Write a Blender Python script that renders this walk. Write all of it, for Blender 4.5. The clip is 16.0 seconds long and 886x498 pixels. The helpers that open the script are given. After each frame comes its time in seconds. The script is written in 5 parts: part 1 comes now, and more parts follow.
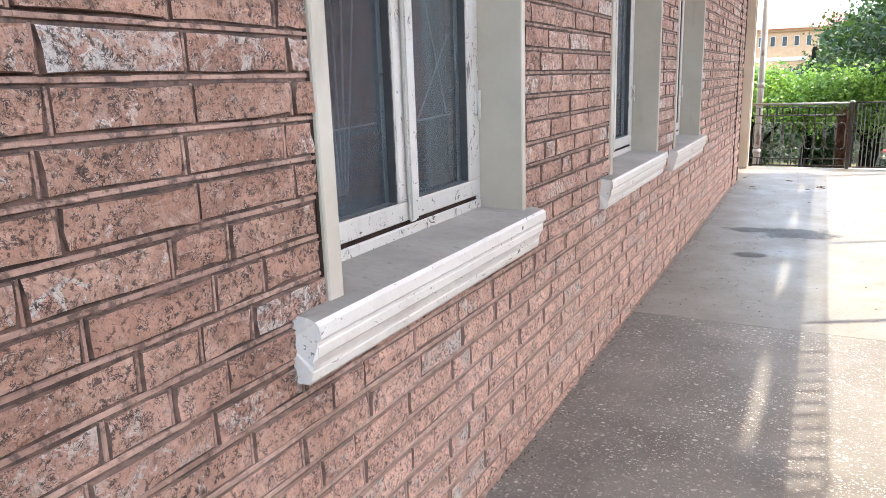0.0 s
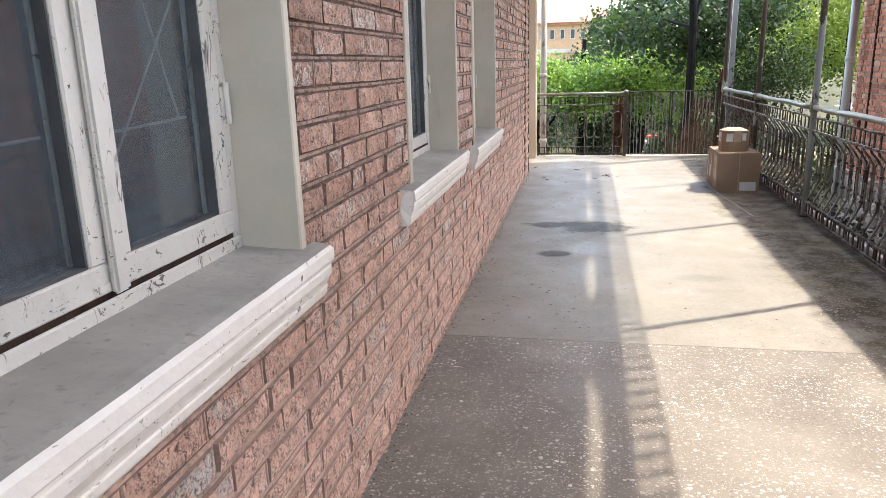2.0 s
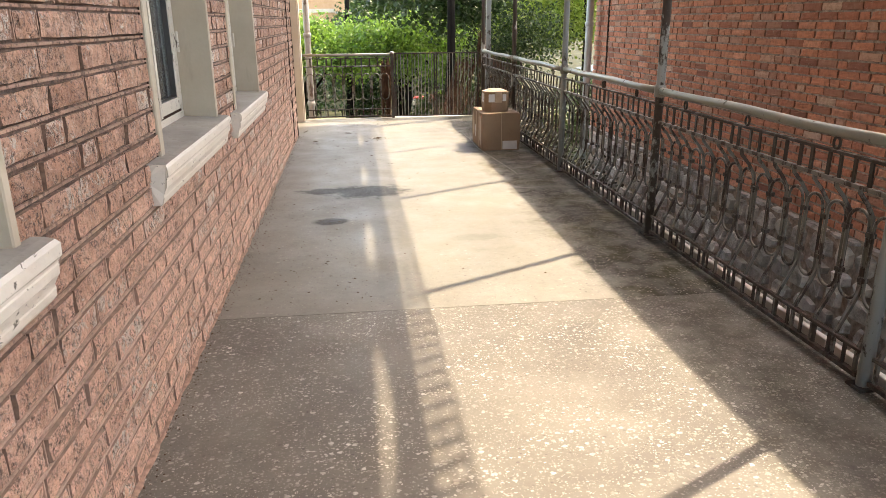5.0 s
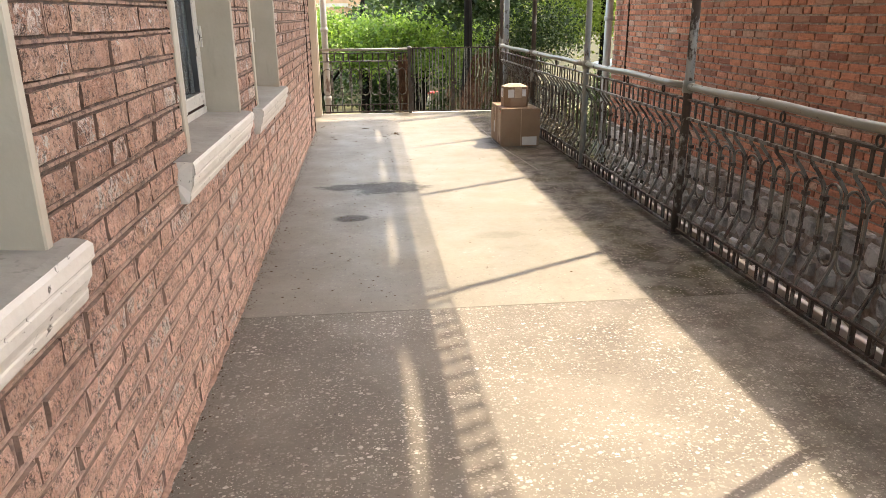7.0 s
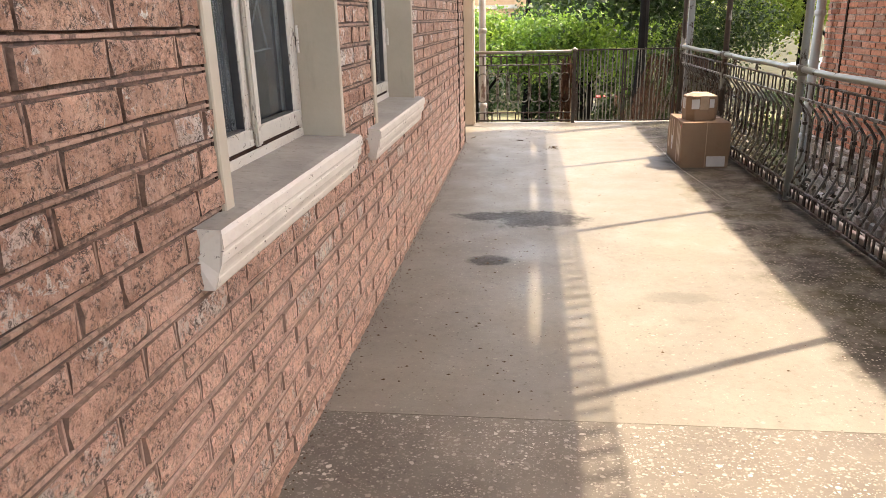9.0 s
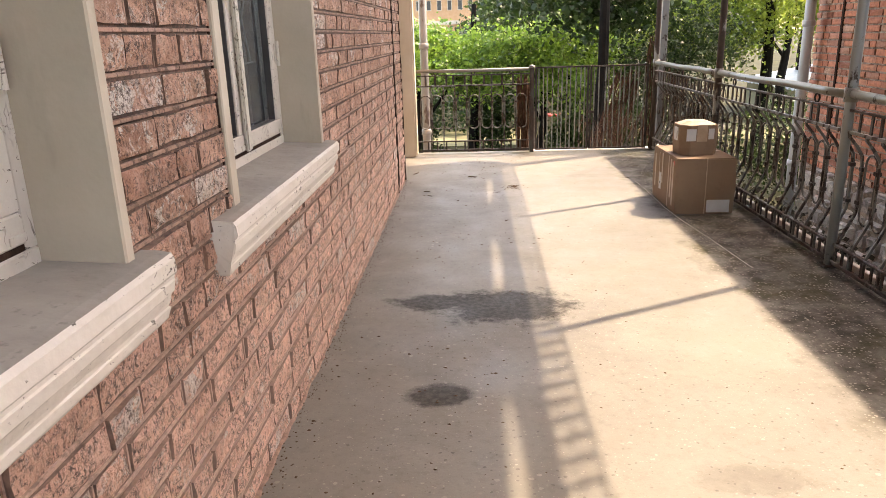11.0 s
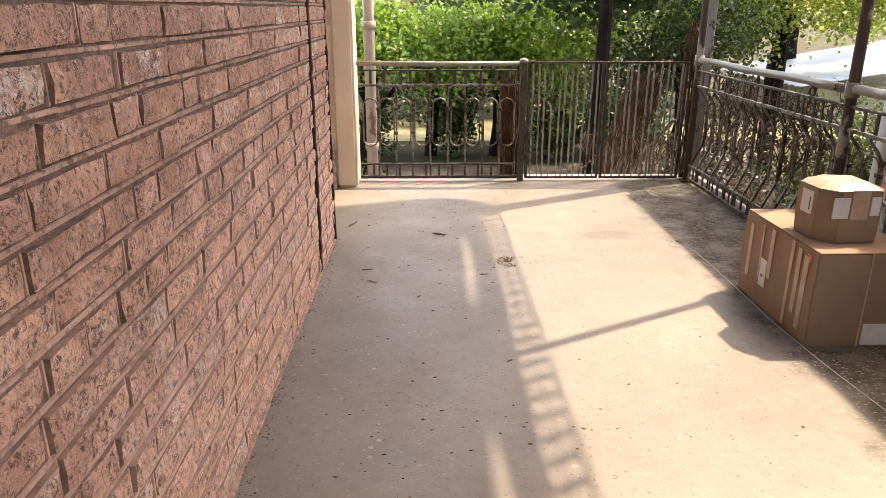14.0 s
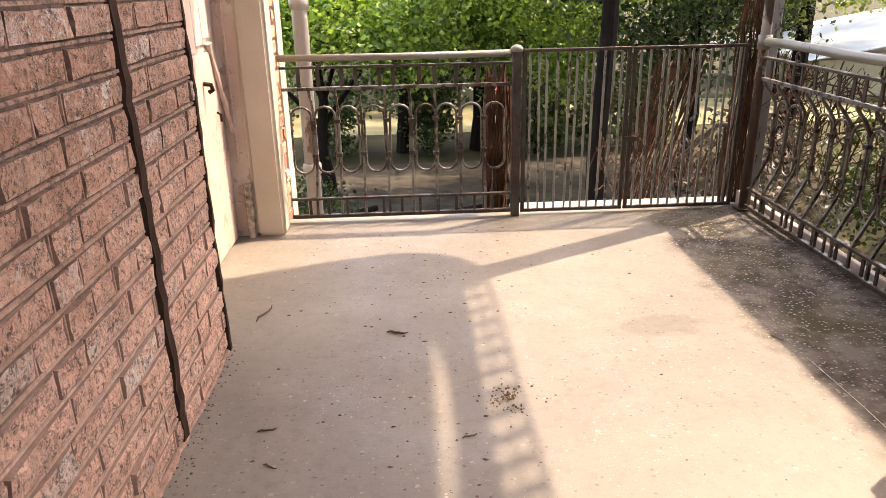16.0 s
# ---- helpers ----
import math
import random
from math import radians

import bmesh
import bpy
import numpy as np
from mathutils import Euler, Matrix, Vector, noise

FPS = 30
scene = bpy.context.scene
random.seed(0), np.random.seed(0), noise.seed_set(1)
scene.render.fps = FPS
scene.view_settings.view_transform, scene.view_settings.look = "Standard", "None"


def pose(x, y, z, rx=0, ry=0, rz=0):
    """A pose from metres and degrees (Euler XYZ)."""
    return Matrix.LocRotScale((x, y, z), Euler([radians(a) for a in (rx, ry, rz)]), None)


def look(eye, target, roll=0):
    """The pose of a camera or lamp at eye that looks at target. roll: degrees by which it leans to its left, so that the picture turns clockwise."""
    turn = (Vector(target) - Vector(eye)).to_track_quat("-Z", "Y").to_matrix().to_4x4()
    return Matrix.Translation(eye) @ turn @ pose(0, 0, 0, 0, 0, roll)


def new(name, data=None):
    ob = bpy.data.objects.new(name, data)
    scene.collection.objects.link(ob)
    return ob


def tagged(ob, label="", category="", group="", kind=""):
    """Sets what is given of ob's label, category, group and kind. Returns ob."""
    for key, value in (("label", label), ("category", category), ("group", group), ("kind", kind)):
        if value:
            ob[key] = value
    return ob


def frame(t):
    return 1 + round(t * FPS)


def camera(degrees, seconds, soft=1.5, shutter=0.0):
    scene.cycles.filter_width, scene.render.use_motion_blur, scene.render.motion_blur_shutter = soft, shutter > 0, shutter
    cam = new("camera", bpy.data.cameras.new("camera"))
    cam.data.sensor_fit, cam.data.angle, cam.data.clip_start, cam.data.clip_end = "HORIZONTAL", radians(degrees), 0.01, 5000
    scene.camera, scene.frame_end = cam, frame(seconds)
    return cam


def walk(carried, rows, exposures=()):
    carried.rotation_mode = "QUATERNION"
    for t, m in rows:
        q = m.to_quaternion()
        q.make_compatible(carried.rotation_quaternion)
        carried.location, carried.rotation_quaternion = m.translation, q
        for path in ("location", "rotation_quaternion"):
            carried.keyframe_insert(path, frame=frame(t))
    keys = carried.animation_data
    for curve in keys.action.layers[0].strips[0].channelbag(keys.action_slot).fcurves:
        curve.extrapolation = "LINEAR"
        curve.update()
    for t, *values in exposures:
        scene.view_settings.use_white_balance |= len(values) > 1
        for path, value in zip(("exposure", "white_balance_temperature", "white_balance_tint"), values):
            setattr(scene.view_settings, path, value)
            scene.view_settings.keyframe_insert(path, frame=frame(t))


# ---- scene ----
cam = camera(63.8, 16.0, soft=0.8)
METRES, EYE, TILT, LEAN, TURN = 8.0, 1.41, 0.0, 0.0, 28.0
ROWS = [
    (0.0, 0.0, 0.0, 0.0, -0.44, -13.25, 1.89),
    (0.5, -0.009, 0.0219, -0.0016, -5.98, -14.19, 2.07),
    (1.0, 0.003, 0.0422, -0.003, -9.94, -14.84, 1.8),
    (1.5, 0.0183, 0.0626, -0.0015, -12.41, -14.81, 1.63),
    (2.0, 0.0167, 0.089, -0.0009, -16.99, -14.54, 1.6),
    (2.5, 0.0178, 0.1053, -0.0015, -22.14, -14.23, 1.61),
    (3.0, 0.0203, 0.1076, -0.0008, -25.39, -14.2, 1.65),
    (3.5, 0.0235, 0.1084, -0.0018, -27.41, -14.96, 1.6),
    (4.0, 0.0267, 0.108, -0.002, -31.38, -16.54, 1.42),
    (6.5, 0.0257, 0.1114, -0.0031, -36.12, -18.19, 0.15),
    (7.0, 0.0242, 0.1201, -0.0026, -34.11, -18.2, 0.5),
    (7.5, 0.0351, 0.134, -0.0035, -30.49, -17.83, 0.72),
    (8.0, 0.0606, 0.1536, -0.0033, -26.2, -17.0, 1.05),
    (8.5, 0.0747, 0.1944, -0.0055, -22.81, -16.92, 1.24),
    (9.0, 0.0945, 0.228, -0.0067, -21.22, -17.88, 1.41),
    (9.5, 0.1215, 0.2571, -0.0062, -19.69, -18.71, 1.42),
    (10.0, 0.1381, 0.3013, -0.0082, -23.57, -16.42, 0.4),
    (12.5, 0.2409, 0.5479, -0.0126, -26.42, -17.86, 1.93),
    (13.0, 0.2619, 0.5909, -0.0131, -27.15, -18.03, 1.6),
    (13.5, 0.2916, 0.6321, -0.0116, -28.19, -18.19, 0.92),
    (14.0, 0.3125, 0.6859, -0.01, -29.12, -18.7, -0.13),
    (14.5, 0.3427, 0.7275, -0.0151, -29.26, -18.73, -0.16),
    (15.0, 0.3685, 0.7771, -0.0148, -29.12, -18.63, 0.42),
    (15.5, 0.393, 0.8227, -0.0156, -29.85, -19.03, 0.86),
    (16.0, 0.4273, 0.8646, -0.0163, -30.94, -20.38, 1.13),
]
walk(cam, [(t, pose(0, 0, EYE, TILT, LEAN, TURN) @ pose(METRES * x, METRES * y, METRES * z, 90 + pitch, roll, yaw)) for t, x, y, z, yaw, pitch, roll in ROWS],
     [(0.0, 3.70, 7000, 8), (1.0, 3.54, 7050, 9), (2.0, 3.45, 7300, 9), (3.5, 3.43, 8200, 9), (7.0, 3.46, 8800, 10), (10.0, 3.38, 9050, 16), (13.0, 3.33, 9200, 17), (16.0, 3.25, 9300, 22)])

# ---- light ----
SUN_AZ, SUN_EL = 61.6, 57.0          # degrees from +y towards +x; above the horizon
world = bpy.data.worlds.new("sky")
scene.world = world
world.use_nodes = True
_bg = world.node_tree.nodes["Background"]
_sky = world.node_tree.nodes.new("ShaderNodeTexSky")
_sky.sky_type, _sky.sun_disc = "NISHITA", False
_sky.sun_elevation, _sky.sun_rotation = radians(SUN_EL), radians(SUN_AZ)
_sky.air_density, _sky.dust_density = 1.0, 2.0
_bg.inputs[1].default_value = 0.15
world.node_tree.links.new(_sky.outputs[0], _bg.inputs[0])
_sun = bpy.data.lights.new("sun", "SUN")
_sun.energy, _sun.angle, _sun.color = 1.08, radians(0.65), (1.0, 0.95, 0.88)
_e, _a = radians(SUN_EL), radians(SUN_AZ)
new("sun", _sun).matrix_world = look((math.sin(_a) * math.cos(_e), math.cos(_a) * math.cos(_e), math.sin(_e)), (0, 0, 0))


# ---- materials ----
class Mat:
    """A node material with short calls for the nodes used most."""

    def __init__(self, name, rough=0.7, metal=0.0, spec=0.4):
        self.m = bpy.data.materials.new(name)
        self.m.use_nodes = True
        self.t = self.m.node_tree
        self.b = self.t.nodes["Principled BSDF"]
        self.b.inputs["Roughness"].default_value = rough
        self.b.inputs["Metallic"].default_value = metal
        self.b.inputs["Specular IOR Level"].default_value = spec
        self.geo = self.t.nodes.new("ShaderNodeNewGeometry")
        self.pos = self.geo.outputs["Position"]

    def put(self, socket, value):
        if hasattr(value, "is_linked"):
            self.t.links.new(value, socket)
        elif isinstance(value, (tuple, list)):
            socket.default_value = (*value, 1) if len(value) == 3 and len(socket.default_value) == 4 else value
        else:
            socket.default_value = value

    def node(self, kind, **ins):
        n = self.t.nodes.new(kind)
        for k, v in ins.items():
            self.put(n.inputs[k.replace("_", " ")], v)
        return n

    def scaled(self, x, y, z, src=None):
        n = self.t.nodes.new("ShaderNodeMapping")
        self.put(n.inputs["Vector"], src or self.pos)
        n.inputs["Scale"].default_value = (x, y, z)
        return n.outputs[0]

    def noise(self, scale, detail=4.0, rough=0.55, vec=None, warp=0.0):
        return self.node("ShaderNodeTexNoise", Vector=vec or self.pos, Scale=scale, Detail=detail, Roughness=rough, Distortion=warp).outputs["Fac"]

    def voronoi(self, scale, feature="F1", vec=None, rand=1.0, out="Distance"):
        n = self.t.nodes.new("ShaderNodeTexVoronoi")
        n.feature = feature
        self.put(n.inputs["Vector"], vec or self.pos)
        n.inputs["Scale"].default_value = scale
        n.inputs["Randomness"].default_value = rand
        return n.outputs[out]

    def ramp(self, fac, stops):
        n = self.t.nodes.new("ShaderNodeValToRGB")
        self.put(n.inputs[0], fac)
        el = n.color_ramp.elements
        while len(el) < len(stops):
            el.new(0.5)
        for e, (p, c) in zip(el, stops):
            e.position = p
            e.color = (c, c, c, 1) if not isinstance(c, tuple) else (*c, 1)
        return n.outputs[0]

    def math(self, op, a, b=0.0, clamp=False):
        n = self.t.nodes.new("ShaderNodeMath")
        n.operation, n.use_clamp = op, clamp
        self.put(n.inputs[0], a)
        self.put(n.inputs[1], b)
        return n.outputs[0]

    def mix(self, fac, a, b, blend="MIX"):
        n = self.t.nodes.new("ShaderNodeMix")
        n.data_type, n.blend_type = "RGBA", blend
        self.put(n.inputs[0], fac)
        self.put(n.inputs[6], a)
        self.put(n.inputs[7], b)
        return n.outputs[2]

    def xyz(self):
        n = self.t.nodes.new("ShaderNodeSeparateXYZ")
        self.put(n.inputs[0], self.pos)
        return n.outputs

    def piece(self):
        o = self.t.nodes.new("ShaderNodeObjectInfo")
        return self.math("FRACT", self.math("ADD", o.outputs["Random"], self.geo.outputs["Random Per Island"]))

    def color(self, c):
        self.put(self.b.inputs["Base Color"], c)
        return self

    def rough(self, r):
        self.put(self.b.inputs["Roughness"], r)
        return self

    def bump(self, height, strength=0.4, dist=0.01):
        n = self.node("ShaderNodeBump", Height=height, Strength=strength, Distance=dist)
        if self.b.inputs["Normal"].is_linked:
            self.t.links.new(self.b.inputs["Normal"].links[0].from_socket, n.inputs["Normal"])
        self.t.links.new(n.outputs[0], self.b.inputs["Normal"])
        return self


def bounce_coat_mask(k, stops):
    """A paler pink up to about a metre, uneven on top: paint plus floor-bounced light put into the colour."""
    x, y, z = k.xyz()
    return k.ramp(k.math("ADD", k.math("MULTIPLY", z, 0.42), k.math("MULTIPLY", k.noise(3.0, 6, 0.7), 0.45)), stops)


def painted_brick_mat():
    k = Mat("pink_painted_brick", 0.62, 0, 0.4)
    p = k.piece()
    base = k.ramp(p, [(0.0, (0.63, 0.345, 0.235)), (0.2, (0.76, 0.455, 0.325)), (0.4, (0.54, 0.28, 0.19)), (0.6, (0.69, 0.40, 0.28)), (0.8, (0.78, 0.48, 0.35)), (0.93, (0.58, 0.30, 0.21)), (1.0, (0.80, 0.52, 0.385))])
    # lighter low down: pale paint, brightened for light bounced off the floor
    overlay = bounce_coat_mask(k, [(0.42, 1.0), (0.72, 0.0)])
    c = k.mix(k.math("MULTIPLY", overlay, 0.88), base, (0.92, 0.60, 0.475))
    # broad grimy washes that run across many bricks, weaker where bounced light is painted in
    wash = k.ramp(k.noise(3.4, 7, 0.68, warp=0.5), [(0.34, 0.0), (0.60, 0.85)])
    wash = k.math("MULTIPLY", wash, k.math("SUBTRACT", 1.0, k.math("MULTIPLY", overlay, 0.7)))
    c = k.mix(wash, c, (0.39, 0.195, 0.13))
    c = k.mix(k.ramp(k.noise(12, 5, 0.65, warp=0.4), [(0.46, 0.0), (0.66, 0.5)]), c, k.mix(overlay, (0.30, 0.155, 0.108), (0.53, 0.32, 0.24)))
    c = k.mix(k.ramp(k.noise(22, 4, 0.6, warp=0.3), [(0.52, 0.0), (0.68, 0.45)]), c, (0.70, 0.49, 0.39))
    # older pale coats where the paint has flaked, in patches, more on some bricks than on others
    chance = k.ramp(p, [(0.0, 0.0), (0.45, 0.02), (0.7, 0.07), (0.9, 0.12), (1.0, 0.20)])
    patch = k.ramp(k.noise(7, 3, 0.5), [(0.40, -0.07), (0.62, 0.06)])
    flake = k.math("GREATER_THAN", k.math("ADD", k.math("ADD", k.noise(24, 8, 0.75, warp=0.9), chance), patch), 0.685)
    c = k.mix(flake, c, k.ramp(k.noise(9, 2), [(0.4, (0.64, 0.47, 0.39)), (0.6, (0.68, 0.60, 0.53))]))
    # bare red spots
    bare = k.math("GREATER_THAN", k.noise(17, 6, 0.7, warp=0.6), 0.715)
    c = k.mix(bare, c, (0.27, 0.095, 0.065))
    # curling, blistered paint: wandering cracks, one raised edge painted pale as if catching light
    where = k.ramp(k.noise(6.5, 5, 0.7), [(0.38, 0.0), (0.52, 1.0)])
    field = k.noise(30, 3, 0.6, warp=1.3)
    fine = k.noise(64, 3, 0.6, warp=1.0)
    def contour(f, level, width):
        return k.ramp(k.math("ABSOLUTE", k.math("SUBTRACT", f, level)), [(width * 0.4, 1.0), (width, 0.0)])
    broken = k.ramp(k.noise(40, 4, 0.7), [(0.44, 0.0), (0.54, 1.0)])
    line = k.math("MULTIPLY", k.math("MULTIPLY", k.math("MAXIMUM", contour(field, 0.5, 0.026), contour(fine, 0.47, 0.030)), broken), where)
    lit_lip = k.math("MULTIPLY", k.math("MULTIPLY", contour(field, 0.535, 0.022), broken), where)
    c = k.mix(k.math("MULTIPLY", lit_lip, 0.55), c, (0.72, 0.56, 0.47))
    c = k.mix(k.math("MULTIPLY", line, 0.92), c, (0.055, 0.032, 0.025))
    pits = k.math("MAXIMUM", k.ramp(k.noise(80, 5, 0.7, warp=0.5), [(0.545, 0.0), (0.60, 1.0)]), k.ramp(k.noise(36, 6, 0.75, warp=1.0), [(0.60, 0.0), (0.64, 1.0)]))
    pits = k.math("MULTIPLY", pits, k.ramp(k.noise(9, 5, 0.7, warp=0.6), [(0.36, 0.10), (0.54, 1.0)]))
    c = k.mix(k.math("MULTIPLY", pits, 0.85), c, (0.085, 0.048, 0.036))
    k.color(c)
    k.bump(line, -1.0, 0.008).bump(lit_lip, 0.9, 0.005).bump(flake, -0.8, 0.003).bump(pits, -0.7, 0.005).bump(k.noise(55, 7, 0.75), 1.0, 0.014).bump(k.noise(13, 5, 0.6), 1.0, 0.030)
    return k.m


def mortar_mat():
    k = Mat("painted_mortar", 0.85)
    c = k.mix(k.ramp(k.noise(7, 5, 0.7), [(0.40, 0.0), (0.65, 1.0)]), (0.19, 0.112, 0.083), (0.06, 0.037, 0.028))
    c = k.mix(k.ramp(k.noise(34, 5, 0.7), [(0.46, 0.0), (0.58, 0.85)]), c, (0.05, 0.034, 0.027))
    # pale paint in the low joints, also lightened in place of light off the floor
    c = k.mix(bounce_coat_mask(k, [(0.36, 0.30), (0.62, 0.0)]), c, (0.56, 0.385, 0.31))
    k.color(c).bump(k.noise(90, 5, 0.7), 0.6, 0.005)
    return k.m


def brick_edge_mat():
    k = Mat("shaded_grimy_brick_edge", 0.8)
    # brick sides: grime, darkened further to draw the shadow in the joints
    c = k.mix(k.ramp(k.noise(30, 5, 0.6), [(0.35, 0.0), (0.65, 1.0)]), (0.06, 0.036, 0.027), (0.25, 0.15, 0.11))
    c = k.mix(bounce_coat_mask(k, [(0.38, 0.35), (0.66, 0.0)]), c, (0.60, 0.415, 0.335))
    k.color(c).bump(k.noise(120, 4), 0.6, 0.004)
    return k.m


def bead_mat():
    k = Mat("painted_pointing", 0.7)
    c = k.mix(k.ramp(k.noise(6, 5, 0.7), [(0.35, 0.0), (0.65, 1.0)]), (0.46, 0.285, 0.213), (0.26, 0.152, 0.112))
    c = k.mix(k.ramp(k.noise(45, 5, 0.65), [(0.50, 0.0), (0.60, 0.85)]), c, (0.09, 0.056, 0.043))
    c = k.mix(bounce_coat_mask(k, [(0.38, 0.55), (0.66, 0.0)]), c, (0.62, 0.43, 0.35))
    k.color(c).bump(k.noise(90, 5, 0.7), 0.8, 0.006)
    return k.m


def peeling_white_mat():
    k = Mat("old_white_paint", 0.5)
    c = k.mix(k.noise(1.6, 3), (0.49, 0.445, 0.38), (0.61, 0.57, 0.505))
    c = k.mix(k.ramp(k.noise(11, 5, 0.65), [(0.52, 0.0), (0.75, 0.5)]), c, (0.42, 0.385, 0.335))
    # flakes gathered in patches, and long hairline cracks
    some = k.ramp(k.noise(4.5, 3, 0.5), [(0.50, -0.12), (0.68, 0.06)])
    fl = k.math("GREATER_THAN", k.math("ADD", k.noise(46, 7, 0.72, k.scaled(1.0, 0.55, 1.0), 1.0), some), 0.64)
    hair = k.ramp(k.math("ABSOLUTE", k.math("SUBTRACT", k.noise(26, 3, 0.6, k.scaled(1.0, 0.6, 0.22), 0.6), 0.5)), [(0.004, 1.0), (0.012, 0.0)])
    hair = k.math("MULTIPLY", hair, k.ramp(k.noise(8, 4), [(0.5, 0.0), (0.6, 1.0)]))
    c = k.mix(k.math("MAXIMUM", fl, hair), c, (0.11, 0.085, 0.07))
    k.color(c).bump(fl, -0.6, 0.003).bump(hair, -0.5, 0.002).bump(k.noise(60, 4), 0.3, 0.004)
    return k.m


def sill_mat():
    k = Mat("limewashed_sill", 0.6)
    n = k.t.nodes.new("ShaderNodeSeparateXYZ")
    k.put(n.inputs[0], k.geo.outputs["True Normal"])
    top = k.ramp(n.outputs[2], [(0.7, 0.0), (0.9, 1.0)])
    front = k.mix(k.noise(5, 4), (0.60, 0.545, 0.475), (0.71, 0.665, 0.60))
    some = k.ramp(k.noise(3.2, 3, 0.5), [(0.50, -0.14), (0.66, 0.05)])
    fl = k.math("GREATER_THAN", k.math("ADD", k.noise(40, 7, 0.72, k.scaled(1, 0.5, 1), 1.2), some), 0.64)
    front = k.mix(fl, front, (0.09, 0.075, 0.062))
    front = k.mix(k.ramp(k.noise(14, 5, 0.65, k.scaled(1, 0.3, 1)), [(0.55, 0.0), (0.75, 0.45)]), front, (0.42, 0.37, 0.315))
    dust = k.mix(k.ramp(k.noise(4, 6, 0.6), [(0.35, 0.0), (0.7, 1.0)]), (0.265, 0.243, 0.217), (0.37, 0.343, 0.308))
    dust = k.mix(k.ramp(k.noise(45, 4), [(0.60, 0.0), (0.70, 0.7)]), dust, (0.19, 0.175, 0.155))
    dust = k.mix(k.ramp(k.noise(2.2, 4, 0.6), [(0.5, 0.0), (0.7, 0.5)]), dust, (0.22, 0.205, 0.185))
    k.color(k.mix(top, front, dust)).bump(fl, -0.7, 0.003).bump(k.noise(40, 5), 0.35, 0.004).bump(k.noise(7, 3), 0.35, 0.012)
    return k.m


def plaster_mat(name, a, b):
    k = Mat(name, 0.75)
    c = k.mix(k.ramp(k.noise(2.5, 6, 0.6), [(0.3, 0.0), (0.7, 1.0)]), a, b)
    st = k.ramp(k.noise(7, 5, 0.6, k.scaled(1, 1, 0.25)), [(0.58, 0.0), (0.75, 0.5)])
    c = k.mix(st, c, tuple(0.62 * v for v in a))
    k.color(c).bump(k.noise(55, 4), 0.2, 0.004).bump(k.noise(6, 3), 0.2, 0.012)
    return k.m


def peeled_plaster_mat():
    k = Mat("peeling_pink_plaster", 0.75)
    c = k.mix(k.ramp(k.noise(3, 5, 0.6, warp=0.5), [(0.42, 0.0), (0.5, 1.0)]), (0.53, 0.45, 0.375), (0.49, 0.37, 0.31))
    fl = k.ramp(k.noise(14, 6, 0.65, warp=0.6), [(0.58, 0.0), (0.60, 1.0)])
    c = k.mix(fl, c, (0.36, 0.28, 0.23))
    k.color(c).bump(fl, -0.7, 0.005).bump(k.noise(30, 5), 0.35, 0.006)
    return k.m


